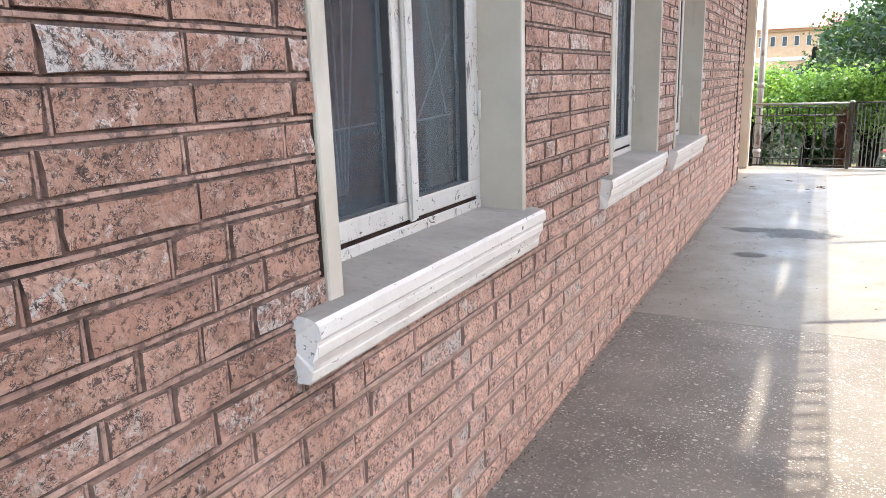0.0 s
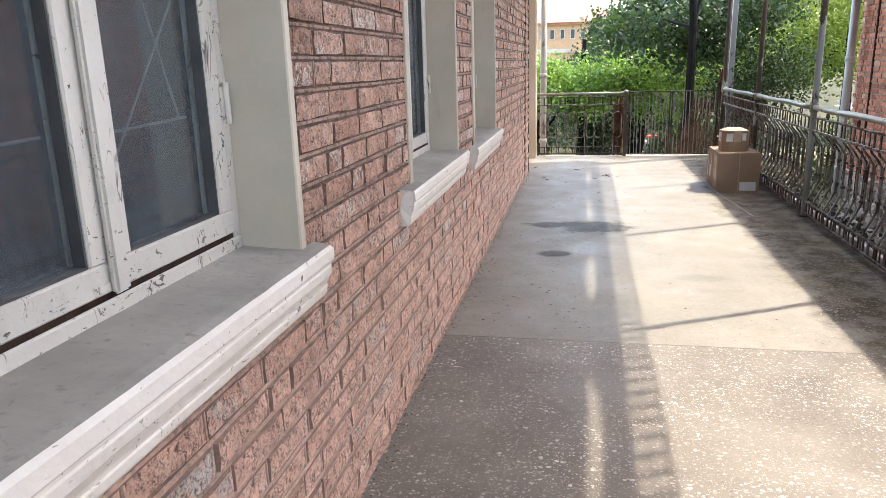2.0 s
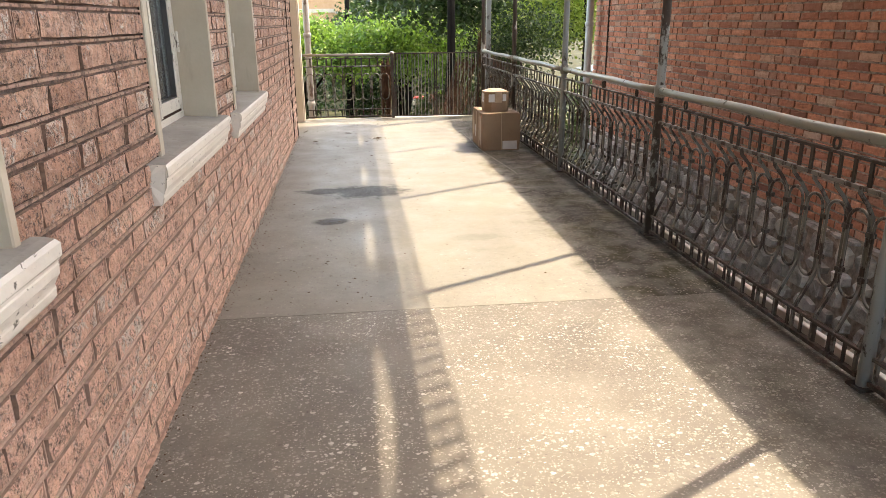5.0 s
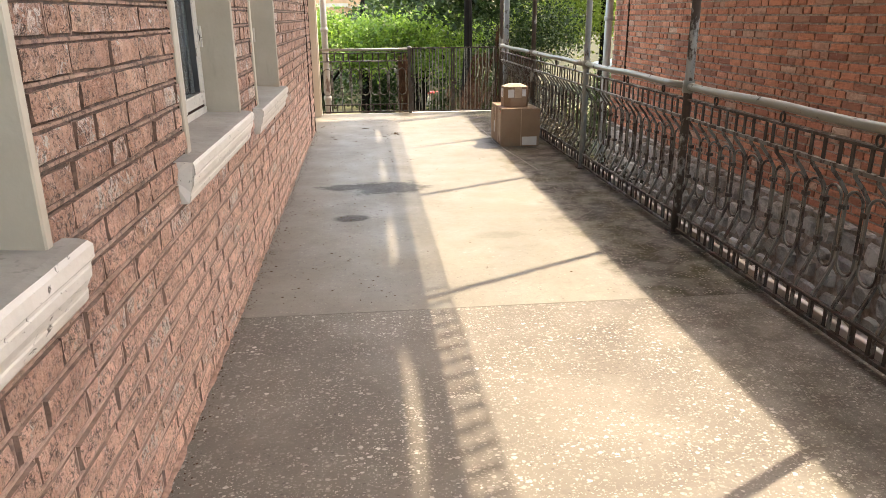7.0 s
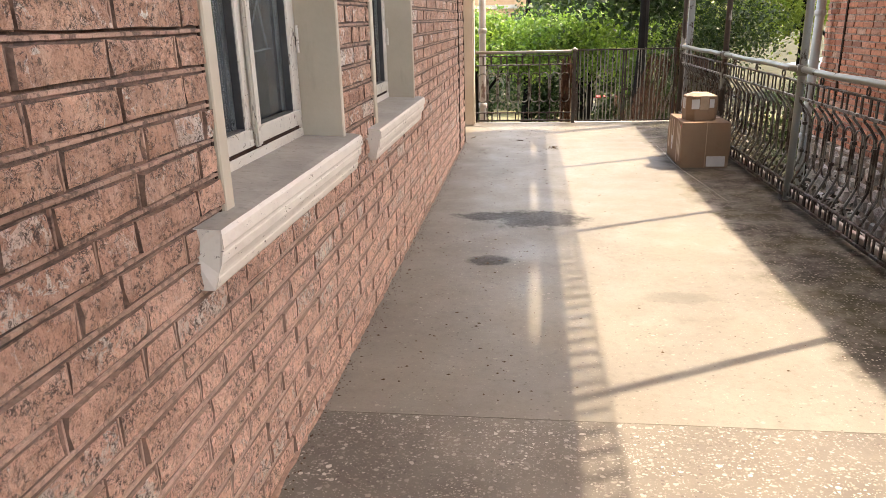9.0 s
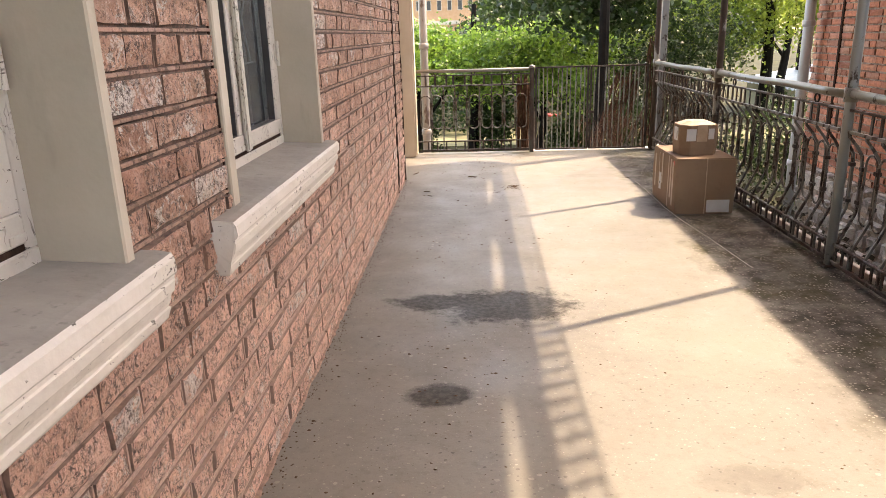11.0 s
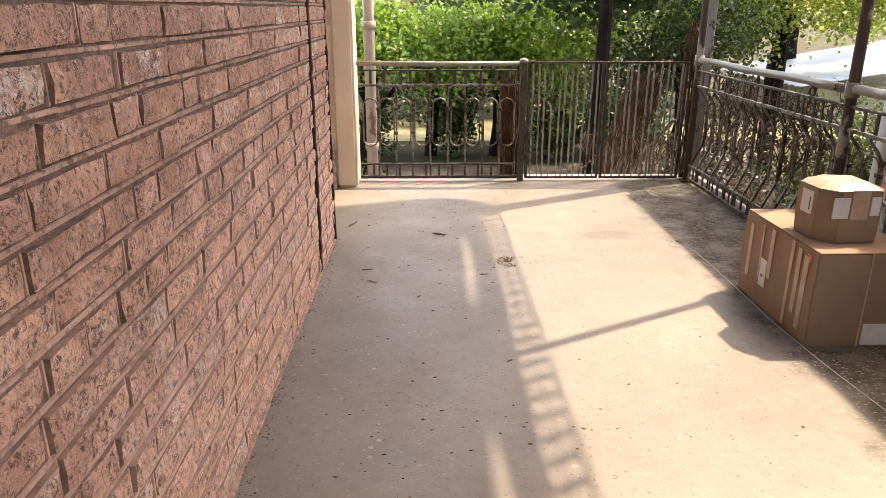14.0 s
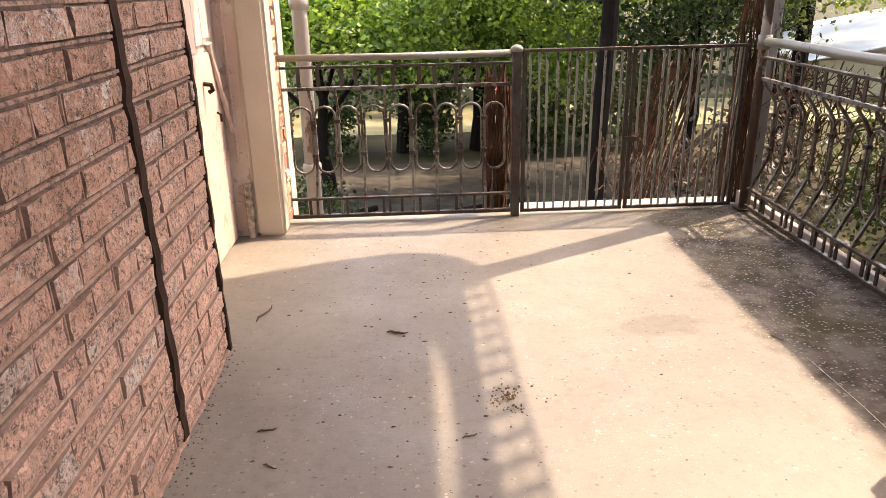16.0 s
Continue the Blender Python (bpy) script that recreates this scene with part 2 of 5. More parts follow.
def floor_mat(name, near):
    k = Mat(name, 0.4, 0, 0.5)
    x, y, z = k.xyz()
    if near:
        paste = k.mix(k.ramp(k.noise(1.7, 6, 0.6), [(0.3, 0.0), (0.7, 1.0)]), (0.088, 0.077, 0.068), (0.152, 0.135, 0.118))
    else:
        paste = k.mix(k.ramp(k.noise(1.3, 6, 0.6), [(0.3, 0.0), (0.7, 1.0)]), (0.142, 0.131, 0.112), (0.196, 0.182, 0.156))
    # marble chips of three sizes
    wv = k.mix(0.012, k.pos, k.node("ShaderNodeTexNoise", Vector=k.pos, Scale=60.0, Detail=1.0).outputs["Color"], "ADD")
    def chips(scale, size, share):
        d = k.ramp(k.voronoi(scale, "F1", k.scaled(1, 1.25, 1, wv)), [(size, 1.0), (size + 0.03, 0.0)])
        cell = k.t.nodes.new("ShaderNodeSeparateColor")
        k.put(cell.inputs[0], k.voronoi(scale, "F1", k.scaled(1, 1.25, 1, wv), out="Color"))
        return k.math("MULTIPLY", d, k.math("LESS_THAN", cell.outputs[0], share)), cell.outputs[1]
    big, bv = chips(38, 0.34, 0.24 if near else 0.02)
    mid, mv = chips(75, 0.37, 0.30 if near else 0.03)
    tiny, tv = chips(150, 0.36, 0.28 if near else 0.06)
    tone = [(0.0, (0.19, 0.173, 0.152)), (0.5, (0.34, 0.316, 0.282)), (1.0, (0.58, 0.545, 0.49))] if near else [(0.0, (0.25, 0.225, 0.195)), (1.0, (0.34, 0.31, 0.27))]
    worn = k.ramp(k.noise(2.3, 4), [(0.35, 0.35), (0.6, 1.0)])
    c = k.mix(k.math("MULTIPLY", tiny, worn), paste, k.ramp(tv, tone))
    c = k.mix(k.math("MULTIPLY", mid, worn), c, k.ramp(mv, tone))
    c = k.mix(k.math("MULTIPLY", big, worn), c, k.ramp(bv, tone))
    dark, dv = chips(48, 0.24, 0.16 if near else 0.10)
    c = k.mix(dark, c, (0.07, 0.06, 0.055))
    # drifting dust; along the outer edge black algal patches plus the strip's shade, painted dark
    cloud = k.ramp(k.noise(2.6, 7, 0.7, warp=0.8), [(0.40, 0.0), (0.70, 0.6)])
    c = k.mix(cloud, c, k.mix(0.5, paste, (0.09, 0.078, 0.066)))
    c = k.mix(k.ramp(k.noise(24, 5, 0.7), [(0.50, 0.0), (0.68, 0.4)]), c, (0.085, 0.074, 0.063))
    dust = k.ramp(k.noise(0.9, 6, 0.6, warp=0.4), [(0.42, 0.0), (0.75, 0.45)])
    c = k.mix(dust, c, (0.262, 0.244, 0.208))
    edge = k.ramp(k.math("MULTIPLY", k.math("ADD", x, k.math("MULTIPLY", k.noise(2.6, 5, 0.65), 0.55)), 0.5), [(0.655, 0.0), (0.735, 1.0)])
    shade_algae = k.math("MULTIPLY", edge, k.ramp(k.noise(5.5, 6, 0.7), [(0.38, 0.05 if near else 0.35), (0.58, 0.45 if near else 0.92)]))
    c = k.mix(shade_algae, c, k.mix(k.ramp(k.noise(1.6, 3), [(0.45, 0.0), (0.6, 1.0)]), (0.045, 0.041, 0.035), (0.062, 0.058, 0.032)))
    s = 0.0
    if not near:
        # two damp stains
        def blot(cx, cy, rx, ry, w):
            dx = k.math("DIVIDE", k.math("SUBTRACT", x, cx), rx)
            dy = k.math("DIVIDE", k.math("SUBTRACT", y, cy), ry)
            r = k.math("SQRT", k.math("ADD", k.math("MULTIPLY", dx, dx), k.math("MULTIPLY", dy, dy)))
            r = k.math("ADD", r, k.math("MULTIPLY", k.math("SUBTRACT", k.noise(7, 8, 0.78), 0.5), w * 1.25))
            return k.ramp(r, [(0.62, 1.0), (0.90, 0.0)])
        s = blot(-0.13, 6.86, 0.42, 0.30, 1.5)
        s = k.math("MAXIMUM", s, blot(-0.48, 6.92, 0.30, 0.14, 1.2))
        s = k.math("MAXIMUM", s, k.math("MULTIPLY", blot(-0.42, 5.93, 0.15, 0.12, 1.1), 0.95))
        s = k.math("MAXIMUM", s, k.math("MULTIPLY", blot(0.55, 5.4, 0.22, 0.10, 1.6), 0.25))
        s = k.math("MAXIMUM", s, k.math("MULTIPLY", blot(0.75, 10.2, 0.2, 0.12, 1.6), 0.25))
        s = k.math("MULTIPLY", s, k.ramp(k.noise(38, 4), [(0.35, 0.8), (0.6, 1.0)]))
        c = k.mix(k.math("MULTIPLY", s, 0.97), c, (0.026, 0.023, 0.019))
    crumbs = k.ramp(k.noise(130, 3, 0.55), [(0.64, 0.0), (0.70, 0.75)])
    c = k.mix(crumbs, c, (0.11, 0.09, 0.075))
    fleck, fv = chips(60, 0.32, 0.45)
    c = k.mix(k.math("MULTIPLY", fleck, k.math("MULTIPLY", shade_algae, 0.9)), c, (0.36, 0.33, 0.285))
    k.color(c)
    k.rough(k.math("ADD", k.ramp(k.noise(3.2, 6, 0.6), [(0.3, 0.44 if near else 0.42), (0.7, 0.62 if near else 0.64)]), k.math("MULTIPLY", shade_algae, 0.45), True))
    k.put(k.b.inputs["Specular IOR Level"], k.math("SUBTRACT", 0.32 if near else 0.45, k.math("MULTIPLY", k.math("MAXIMUM", shade_algae, s), 0.30)))
    grit = k.noise(210, 3, 0.6)
    k.bump(grit, 0.25, 0.002).bump(k.noise(85, 4), 0.2, 0.003).bump(k.noise(4, 4), 0.12, 0.012)
    return k.m


def iron_mat(name, paint, rust=0.5, scale=9.0, base=(0.03, 0.025, 0.022)):
    k = Mat(name, 0.5, 0.0, 0.5)
    c = k.mix(k.noise(5, 4), tuple(0.8 * v for v in paint), paint)
    r = k.ramp(k.noise(scale, 7, 0.7, k.scaled(1, 1, 0.55)), [(rust, 0.0), (rust + 0.04, 1.0)])
    dark = k.mix(k.noise(40, 4), base, (0.075, 0.05, 0.038))
    c = k.mix(r, c, dark)
    k.color(c).rough(k.ramp(r, [(0.0, 0.34), (1.0, 0.8)])).bump(r, -0.5, 0.002).bump(k.noise(90, 4), 0.3, 0.002)
    return k.m


def card_mat():
    k = Mat("brown_cardboard", 0.75, 0, 0.25)
    c = k.mix(k.noise(3, 5), (0.20, 0.133, 0.086), (0.275, 0.192, 0.13))
    c = k.mix(k.ramp(k.noise(11, 5, 0.7), [(0.55, 0.0), (0.75, 0.45)]), c, (0.17, 0.105, 0.065))
    k.color(c).bump(k.noise(60, 3, 0.5, k.scaled(1, 1, 0.2)), 0.15, 0.003).bump(k.noise(5, 3), 0.35, 0.012)
    return k.m


def plain_mat(name, a, b, scale=8.0, rough=0.6, metal=0.0, bump=0.15):
    k = Mat(name, rough, metal, 0.4 if rough < 0.85 else 0.1)
    k.color(k.mix(k.ramp(k.noise(scale, 5, 0.6), [(0.3, 0.0), (0.7, 1.0)]), a, b)).bump(k.noise(scale * 9, 4), bump, 0.004)
    return k.m


def red_brick_mat():
    k = Mat("red_facing_brick", 0.82, 0, 0.3)
    p = k.piece()
    base = k.ramp(p, [(0.0, (0.56, 0.235, 0.15)), (0.25, (0.66, 0.29, 0.185)), (0.45, (0.42, 0.17, 0.115)), (0.65, (0.74, 0.37, 0.25)), (0.85, (0.30, 0.125, 0.09)), (0.96, (0.62, 0.39, 0.29)), (1.0, (0.62, 0.46, 0.36))])
    c = k.mix(k.ramp(k.noise(20, 6, 0.65), [(0.45, 0.0), (0.7, 0.6)]), base, (0.27, 0.115, 0.08))
    c = k.mix(k.ramp(k.noise(33, 5, 0.6), [(0.62, 0.0), (0.68, 0.45)]), c, (0.50, 0.36, 0.29))
    k.color(c).bump(k.noise(60, 5, 0.7), 0.6, 0.006)
    return k.m


def leaf_mat(name, a, b, c3):
    k = Mat(name, 0.45, 0, 0.4)
    p = k.geo.outputs["Random Per Island"]
    col = k.ramp(p, [(0.0, a), (0.5, b), (1.0, c3)])
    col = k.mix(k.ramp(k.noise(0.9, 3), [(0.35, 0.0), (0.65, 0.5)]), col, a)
    k.color(col)
    tr = k.node("ShaderNodeBsdfTranslucent", Color=k.mix(0.5, col, c3))
    mx = k.node("ShaderNodeMixShader", Fac=0.42)
    k.t.links.new(k.b.outputs[0], mx.inputs[1])
    k.t.links.new(tr.outputs[0], mx.inputs[2])
    k.t.links.new(mx.outputs[0], k.t.nodes["Material Output"].inputs[0])
    return k.m


def glass_mat():
    k = Mat("dusty_window_glass", 0.06, 0, 0.5)
    k.color((0.8, 0.86, 0.88))
    k.b.inputs["Transmission Weight"].default_value = 1.0
    k.b.inputs["IOR"].default_value = 1.05
    overlay = k.node("ShaderNodeBsdfGlossy", Color=(0.9, 0.95, 1.0), Roughness=0.05)
    dirt = k.node("ShaderNodeBsdfDiffuse", Color=(0.16, 0.175, 0.185))
    m1 = k.node("ShaderNodeMixShader", Fac=0.13)
    m2 = k.node("ShaderNodeMixShader", Fac=k.ramp(k.noise(3, 5, 0.6, k.scaled(1, 1, 0.4)), [(0.3, 0.04), (0.75, 0.24)]))
    k.t.links.new(k.b.outputs[0], m1.inputs[1])
    k.t.links.new(overlay.outputs[0], m1.inputs[2])
    k.t.links.new(m1.outputs[0], m2.inputs[1])
    k.t.links.new(dirt.outputs[0], m2.inputs[2])
    k.t.links.new(m2.outputs[0], k.t.nodes["Material Output"].inputs[0])
    return k.m


def stone_mat():
    k = Mat("grey_rubble_stone", 0.85)
    p = k.piece()
    c = k.ramp(p, [(0.0, (0.34, 0.31, 0.285)), (0.5, (0.48, 0.45, 0.41)), (1.0, (0.62, 0.59, 0.55))])
    c = k.mix(k.ramp(k.noise(9, 6, 0.7), [(0.45, 0.0), (0.65, 0.7)]), c, (0.15, 0.14, 0.125))
    k.color(c).bump(k.noise(22, 6, 0.7), 0.8, 0.02)
    return k.m


M_BRICK, M_MORTAR, M_WHITE, M_SILL = painted_brick_mat(), mortar_mat(), peeling_white_mat(), sill_mat()
M_BEAD, M_BRICKEDGE = bead_mat(), brick_edge_mat()
M_GRIME = plain_mat("grimy_painted_edge", (0.16, 0.10, 0.078), (0.46, 0.29, 0.225), 30, 0.8, 0, 0.6)
M_REDEDGE = plain_mat("dark_red_brick_edge", (0.16, 0.07, 0.05), (0.38, 0.18, 0.12), 25, 0.9, 0, 0.5)
M_CREAM = plaster_mat("cream_plaster", (0.41, 0.352, 0.272), (0.52, 0.458, 0.368))
M_CEIL = plaster_mat("fill_bounce_white", (0.62, 0.60, 0.56), (0.74, 0.72, 0.68))
M_PEEL = peeled_plaster_mat()
M_FLOOR_A, M_FLOOR_B = floor_mat("chipped_terrazzo", True), floor_mat("dusty_terrazzo", False)
M_IRON = iron_mat("worn_grey_iron", (0.13, 0.126, 0.113), 0.50, 14, (0.018, 0.015, 0.013))
M_RUST = iron_mat("rusty_dark_iron", (0.035, 0.03, 0.026), 0.45, 12, (0.014, 0.011, 0.009))
M_TUBE = iron_mat("pale_painted_tube", (0.19, 0.19, 0.165), 0.585, 10)
M_POST = iron_mat("peeling_blue_grey_tube", (0.27, 0.295, 0.30), 0.53, 5, (0.03, 0.025, 0.022))
M_BLACKPOST = iron_mat("blackened_tube", (0.30, 0.31, 0.30), 0.43, 4, (0.03, 0.025, 0.022))
M_GATE = iron_mat("grey_gate_bar", (0.21, 0.213, 0.19), 0.56, 11, (0.02, 0.016, 0.013))
M_STRIP = plain_mat("dark_brown_strip", (0.022, 0.013, 0.010), (0.055, 0.032, 0.023), 14, 0.9, 0, 0.5)
M_CARD = card_mat()
M_TAPE = plain_mat("packing_tape", (0.33, 0.235, 0.155), (0.44, 0.33, 0.235), 14, 0.3)
M_PAPER = plain_mat("white_label_paper", (0.48, 0.48, 0.47), (0.58, 0.58, 0.57), 12, 0.6)
M_INK = plain_mat("dark_print", (0.05, 0.05, 0.05), (0.08, 0.08, 0.08), 12, 0.6)
M_REDINK = plain_mat("red_print", (0.5, 0.12, 0.10), (0.55, 0.16, 0.12), 12, 0.6)
M_RED, M_STONE = red_brick_mat(), stone_mat()
M_JOINT = plain_mat("grey_cement_joint", (0.17, 0.135, 0.112), (0.52, 0.44, 0.375), 18, 0.9, 0, 0.5)
M_CONC = plain_mat("pale_concrete", (0.50, 0.47, 0.43), (0.62, 0.59, 0.54), 4, 0.85, 0, 0.4)
M_EARTH = plain_mat("shaded_yard_earth", (0.022, 0.019, 0.015), (0.085, 0.075, 0.058), 2.4, 0.95, 0, 0.5)
M_PIPE = iron_mat("grey_drain_pipe", (0.25, 0.235, 0.22), 0.60, 7, (0.16, 0.12, 0.10))
M_DOWN = iron_mat("light_blue_grey_pipe", (0.46, 0.50, 0.53), 0.66, 7)
M_GLASS = glass_mat()
M_CURTAIN = plain_mat("grey_curtain_cloth", (0.032, 0.038, 0.041), (0.062, 0.069, 0.073), 3, 0.9)
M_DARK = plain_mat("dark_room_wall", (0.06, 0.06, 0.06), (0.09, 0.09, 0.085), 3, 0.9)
M_GRILLE = plain_mat("white_grille_paint", (0.17, 0.18, 0.185), (0.24, 0.245, 0.245), 9, 0.5)
M_WOOD = plain_mat("pink_washed_planks", (0.50, 0.36, 0.30), (0.64, 0.50, 0.42), 6, 0.7, 0, 0.4)
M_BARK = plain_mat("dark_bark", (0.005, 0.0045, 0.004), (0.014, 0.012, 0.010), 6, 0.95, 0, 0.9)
M_VINE = plain_mat("dry_red_vine", (0.035, 0.017, 0.012), (0.11, 0.062, 0.042), 9, 0.9, 0, 0.5)
M_TWIG = plain_mat("dry_twig", (0.07, 0.045, 0.03), (0.13, 0.09, 0.06), 20, 0.9)
M_LEAF_A = leaf_mat("bright_vine_leaf", (0.018, 0.048, 0.008), (0.095, 0.21, 0.028), (0.29, 0.46, 0.075))
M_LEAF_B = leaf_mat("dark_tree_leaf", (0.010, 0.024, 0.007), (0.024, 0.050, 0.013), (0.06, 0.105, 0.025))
M_LEAF_D = leaf_mat("dry_grey_leaf", (0.018, 0.015, 0.010), (0.05, 0.043, 0.03), (0.14, 0.122, 0.09))
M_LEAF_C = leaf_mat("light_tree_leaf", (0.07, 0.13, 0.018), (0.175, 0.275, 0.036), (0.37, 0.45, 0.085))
M_ORANGE = plaster_mat("orange_render", (0.42, 0.23, 0.12), (0.50, 0.30, 0.17))
M_TILE = plain_mat("red_roof_tile", (0.30, 0.085, 0.055), (0.38, 0.12, 0.08), 2, 0.8)
M_SHEET = plain_mat("light_blue_roof_sheet", (0.26, 0.32, 0.37), (0.36, 0.41, 0.45), 1.5, 0.45)
M_PALEWALL = plaster_mat("pale_yellow_render", (0.15, 0.135, 0.082), (0.21, 0.192, 0.12))
M_GREEN = plain_mat("shaded_yard_grass", (0.014, 0.015, 0.007), (0.05, 0.046, 0.02), 0.9, 0.95, 0, 0.6)


# ---- mesh helpers ----
def finish(name, bm, material, smooth=False):
    me = bpy.data.meshes.new(name)
    bm.normal_update()
    bm.to_mesh(me)
    bm.free()
    me.materials.append(material)
    if smooth:
        me.polygons.foreach_set("use_smooth", [True] * len(me.polygons))
    return me


def part(name, bm, material, parent=None, label="", smooth=False, at=None):
    ob = new(name, finish(name, bm, material, smooth))
    if parent is not None:
        ob.parent = parent
    if at is not None:
        ob.matrix_basis = at
    if label:
        tagged(ob, label)
    return ob


def use(name, me, parent, at, label=""):
    ob = new(name, me)
    ob.parent = parent
    ob.matrix_basis = at
    if label:
        tagged(ob, label)
    return ob


def empty(name, x, y, z, label, category, group="", kind=""):
    ob = tagged(new(name), label, category, group, kind)
    ob.location = (x, y, z)
    return ob


def block(a, b, bevel=0.0, seg=1, bm=None):
    bm = bm or bmesh.new()
    got = bmesh.ops.create_cube(bm, size=1)
    for v in got["verts"]:
        v.co = Vector([a[i] if v.co[i] < 0 else b[i] for i in range(3)])
    if bevel:
        bmesh.ops.bevel(bm, geom=list({e for v in got["verts"] for e in v.link_edges}), offset=bevel, segments=seg, affect="EDGES")
    return bm


def tube(path, r, sides=8, bm=None, closed=False, twist=0.0):
    """A rod along a path; r is a number or one per point."""
    bm = bm or bmesh.new()
    pts = [Vector(p) for p in path]
    rings, n = [], len(pts)
    side = None
    for i, p in enumerate(pts):
        if closed:
            d = (pts[(i + 1) % n] - pts[i - 1]).normalized()
        else:
            d = (pts[min(i + 1, n - 1)] - pts[max(i - 1, 0)]).normalized()
        if side is None:
            side = d.orthogonal().normalized()
            if abs(d.x) < 0.9:
                side = (Vector((1, 0, 0)) - d * d.x).normalized()
        side = (side - d * side.dot(d)).normalized()
        up = d.cross(side)
        rr = r[i] if isinstance(r, (list, tuple)) else r
        rings.append([bm.verts.new(p + rr * (math.cos(a) * side + math.sin(a) * up)) for a in [twist + 2 * math.pi * j / sides for j in range(sides)]])
    for i in range(n if closed else n - 1):
        a, b = rings[i], rings[(i + 1) % n]
        for j in range(sides):
            bm.faces.new((a[j], a[(j + 1) % sides], b[(j + 1) % sides], b[j]))
    if not closed:
        bm.faces.new(rings[0][::-1])
        bm.faces.new(rings[-1])
    return bm


def prism(profile, y0, y1, bm=None):
    """A closed outline in x and z, drawn out along y."""
    fresh = bm is None
    bm = bm or bmesh.new()
    a = [bm.verts.new((x, y0, z)) for x, z in profile]
    b = [bm.verts.new((x, y1, z)) for x, z in profile]
    n = len(profile)
    for i in range(n):
        bm.faces.new((a[i], a[(i + 1) % n], b[(i + 1) % n], b[i]))
    bm.faces.new(a[::-1])
    bm.faces.new(b)
    if fresh:
        bmesh.ops.recalc_face_normals(bm, faces=bm.faces)
    return bm


def slab(outline, z0, z1, bm=None):
    """A closed outline in x and y, drawn up from z0 to z1."""
    bm = bm or bmesh.new()
    a = [bm.verts.new((x, y, z0)) for x, y in outline]
    b = [bm.verts.new((x, y, z1)) for x, y in outline]
    n = len(outline)
    for i in range(n):
        bm.faces.new((a[i], a[(i + 1) % n], b[(i + 1) % n], b[i]))
    bm.faces.new(a[::-1])
    bm.faces.new(b)
    bmesh.ops.recalc_face_normals(bm, faces=bm.faces)
    return bm


def mesh_from(name, verts, faces, material, rim=None):
    """rim: a second material, for the first ten of every twenty-one faces (the sides of a brick)."""
    me = bpy.data.meshes.new(name)
    me.from_pydata(verts, [], faces)
    me.update()
    me.materials.append(material)
    if rim:
        me.materials.append(rim)
        me.polygons.foreach_set("material_index", [1 if i % 21 < 10 else 0 for i in range(len(faces))])
    return me


# ---- the setting ----
XW = -0.94                                   # face of the painted brick wall
COURSE, JOINT = 0.0838, 0.017
WINDOWS = [(1.215, 2.415, 0.945, 1.095), (3.595, 4.795, 0.918, 3.44), (5.38, 6.60, 0.882, 5.22)]   # from, to, sill's top, sill's near end
HEAD, ROOF = 2.75, 4.15
XF = 2.20                                    # the roof's outer edge
WALL_END, GROOVE = 10.15, 9.58

# yard ground and path: tree shade is put into their dark colours
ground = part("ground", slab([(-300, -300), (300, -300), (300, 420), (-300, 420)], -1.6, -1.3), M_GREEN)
tagged(ground, "dry grassy yard ground below the terrace, tree shade in its colour", "ground", kind="structure")
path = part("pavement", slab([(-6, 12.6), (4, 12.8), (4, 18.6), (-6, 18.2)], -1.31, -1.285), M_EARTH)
tagged(path, "dusty earth path across the yard, tree shade in its colour", "path", kind="structure")
# paler copy of the yard ground, painted where the sun reaches it
M_SUNLITYARD = plain_mat("sunlit_yard_grass", (0.10, 0.097, 0.05), (0.24, 0.225, 0.13), 1.1, 0.95, 0, 0.6)
lawn = part("pavement", slab([(-9, 20.6), (9, 20.9), (9, 23.9), (-9, 23.9)], -1.31, -1.284), M_SUNLITYARD)
tagged(lawn, "strip at the back of the yard, coloured pale as sunlit grass", "grass", kind="structure")

floor = tagged(new("floor"), "worn grey terrazzo terrace floor", "floor", kind="structure")
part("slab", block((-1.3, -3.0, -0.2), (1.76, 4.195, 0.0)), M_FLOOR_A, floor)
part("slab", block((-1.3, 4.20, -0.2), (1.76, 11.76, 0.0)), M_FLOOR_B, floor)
part("bedding", block((-1.3, -3.0, -0.3), (1.76, 11.76, -0.19)), M_JOINT, floor)
part("joint", block((-1.3, 4.194, -0.1), (1.76, 4.201, -0.0015)), M_FLOOR_A, floor)
base = part("terrace_base", block((-1.3, -3.0, -1.31), (1.70, 11.70, -0.29)), M_CONC)
tagged(base, "rough concrete base under the terrace", "base", kind="structure")
kerb = part("kerb", block((1.765, -3.0, -0.30), (1.795, 11.9, 0.062), 0.004), M_CONC)
tagged(kerb, "pale concrete kerb outside the railing", "kerb", kind="structure")

# the painted brick wall: a core of mortar with raised pointing; the bricks come last in the file
wall_west = tagged(new("wall_west"), "pink painted brick wall with flaking paint", "wall", kind="structure")
bm = bmesh.new()
YS = [-3.0] + [v for w in WINDOWS for v in w[:2]] + [GROOVE - 0.02]
XM = XW - 0.008
for i in range(0, len(YS), 2):
    block((XM - 0.30, YS[i], -0.05), (XM, YS[i + 1], ROOF), bm=bm)
for a, b, s, n in WINDOWS:
    block((XM - 0.30, a, -0.05), (XM, b, s - 0.06), bm=bm)
    block((XM - 0.30, a, HEAD), (XM, b, ROOF), bm=bm)
block((XM - 0.30, GROOVE - 0.02, -0.05), (XM, WALL_END - 0.012, ROOF), bm=bm)


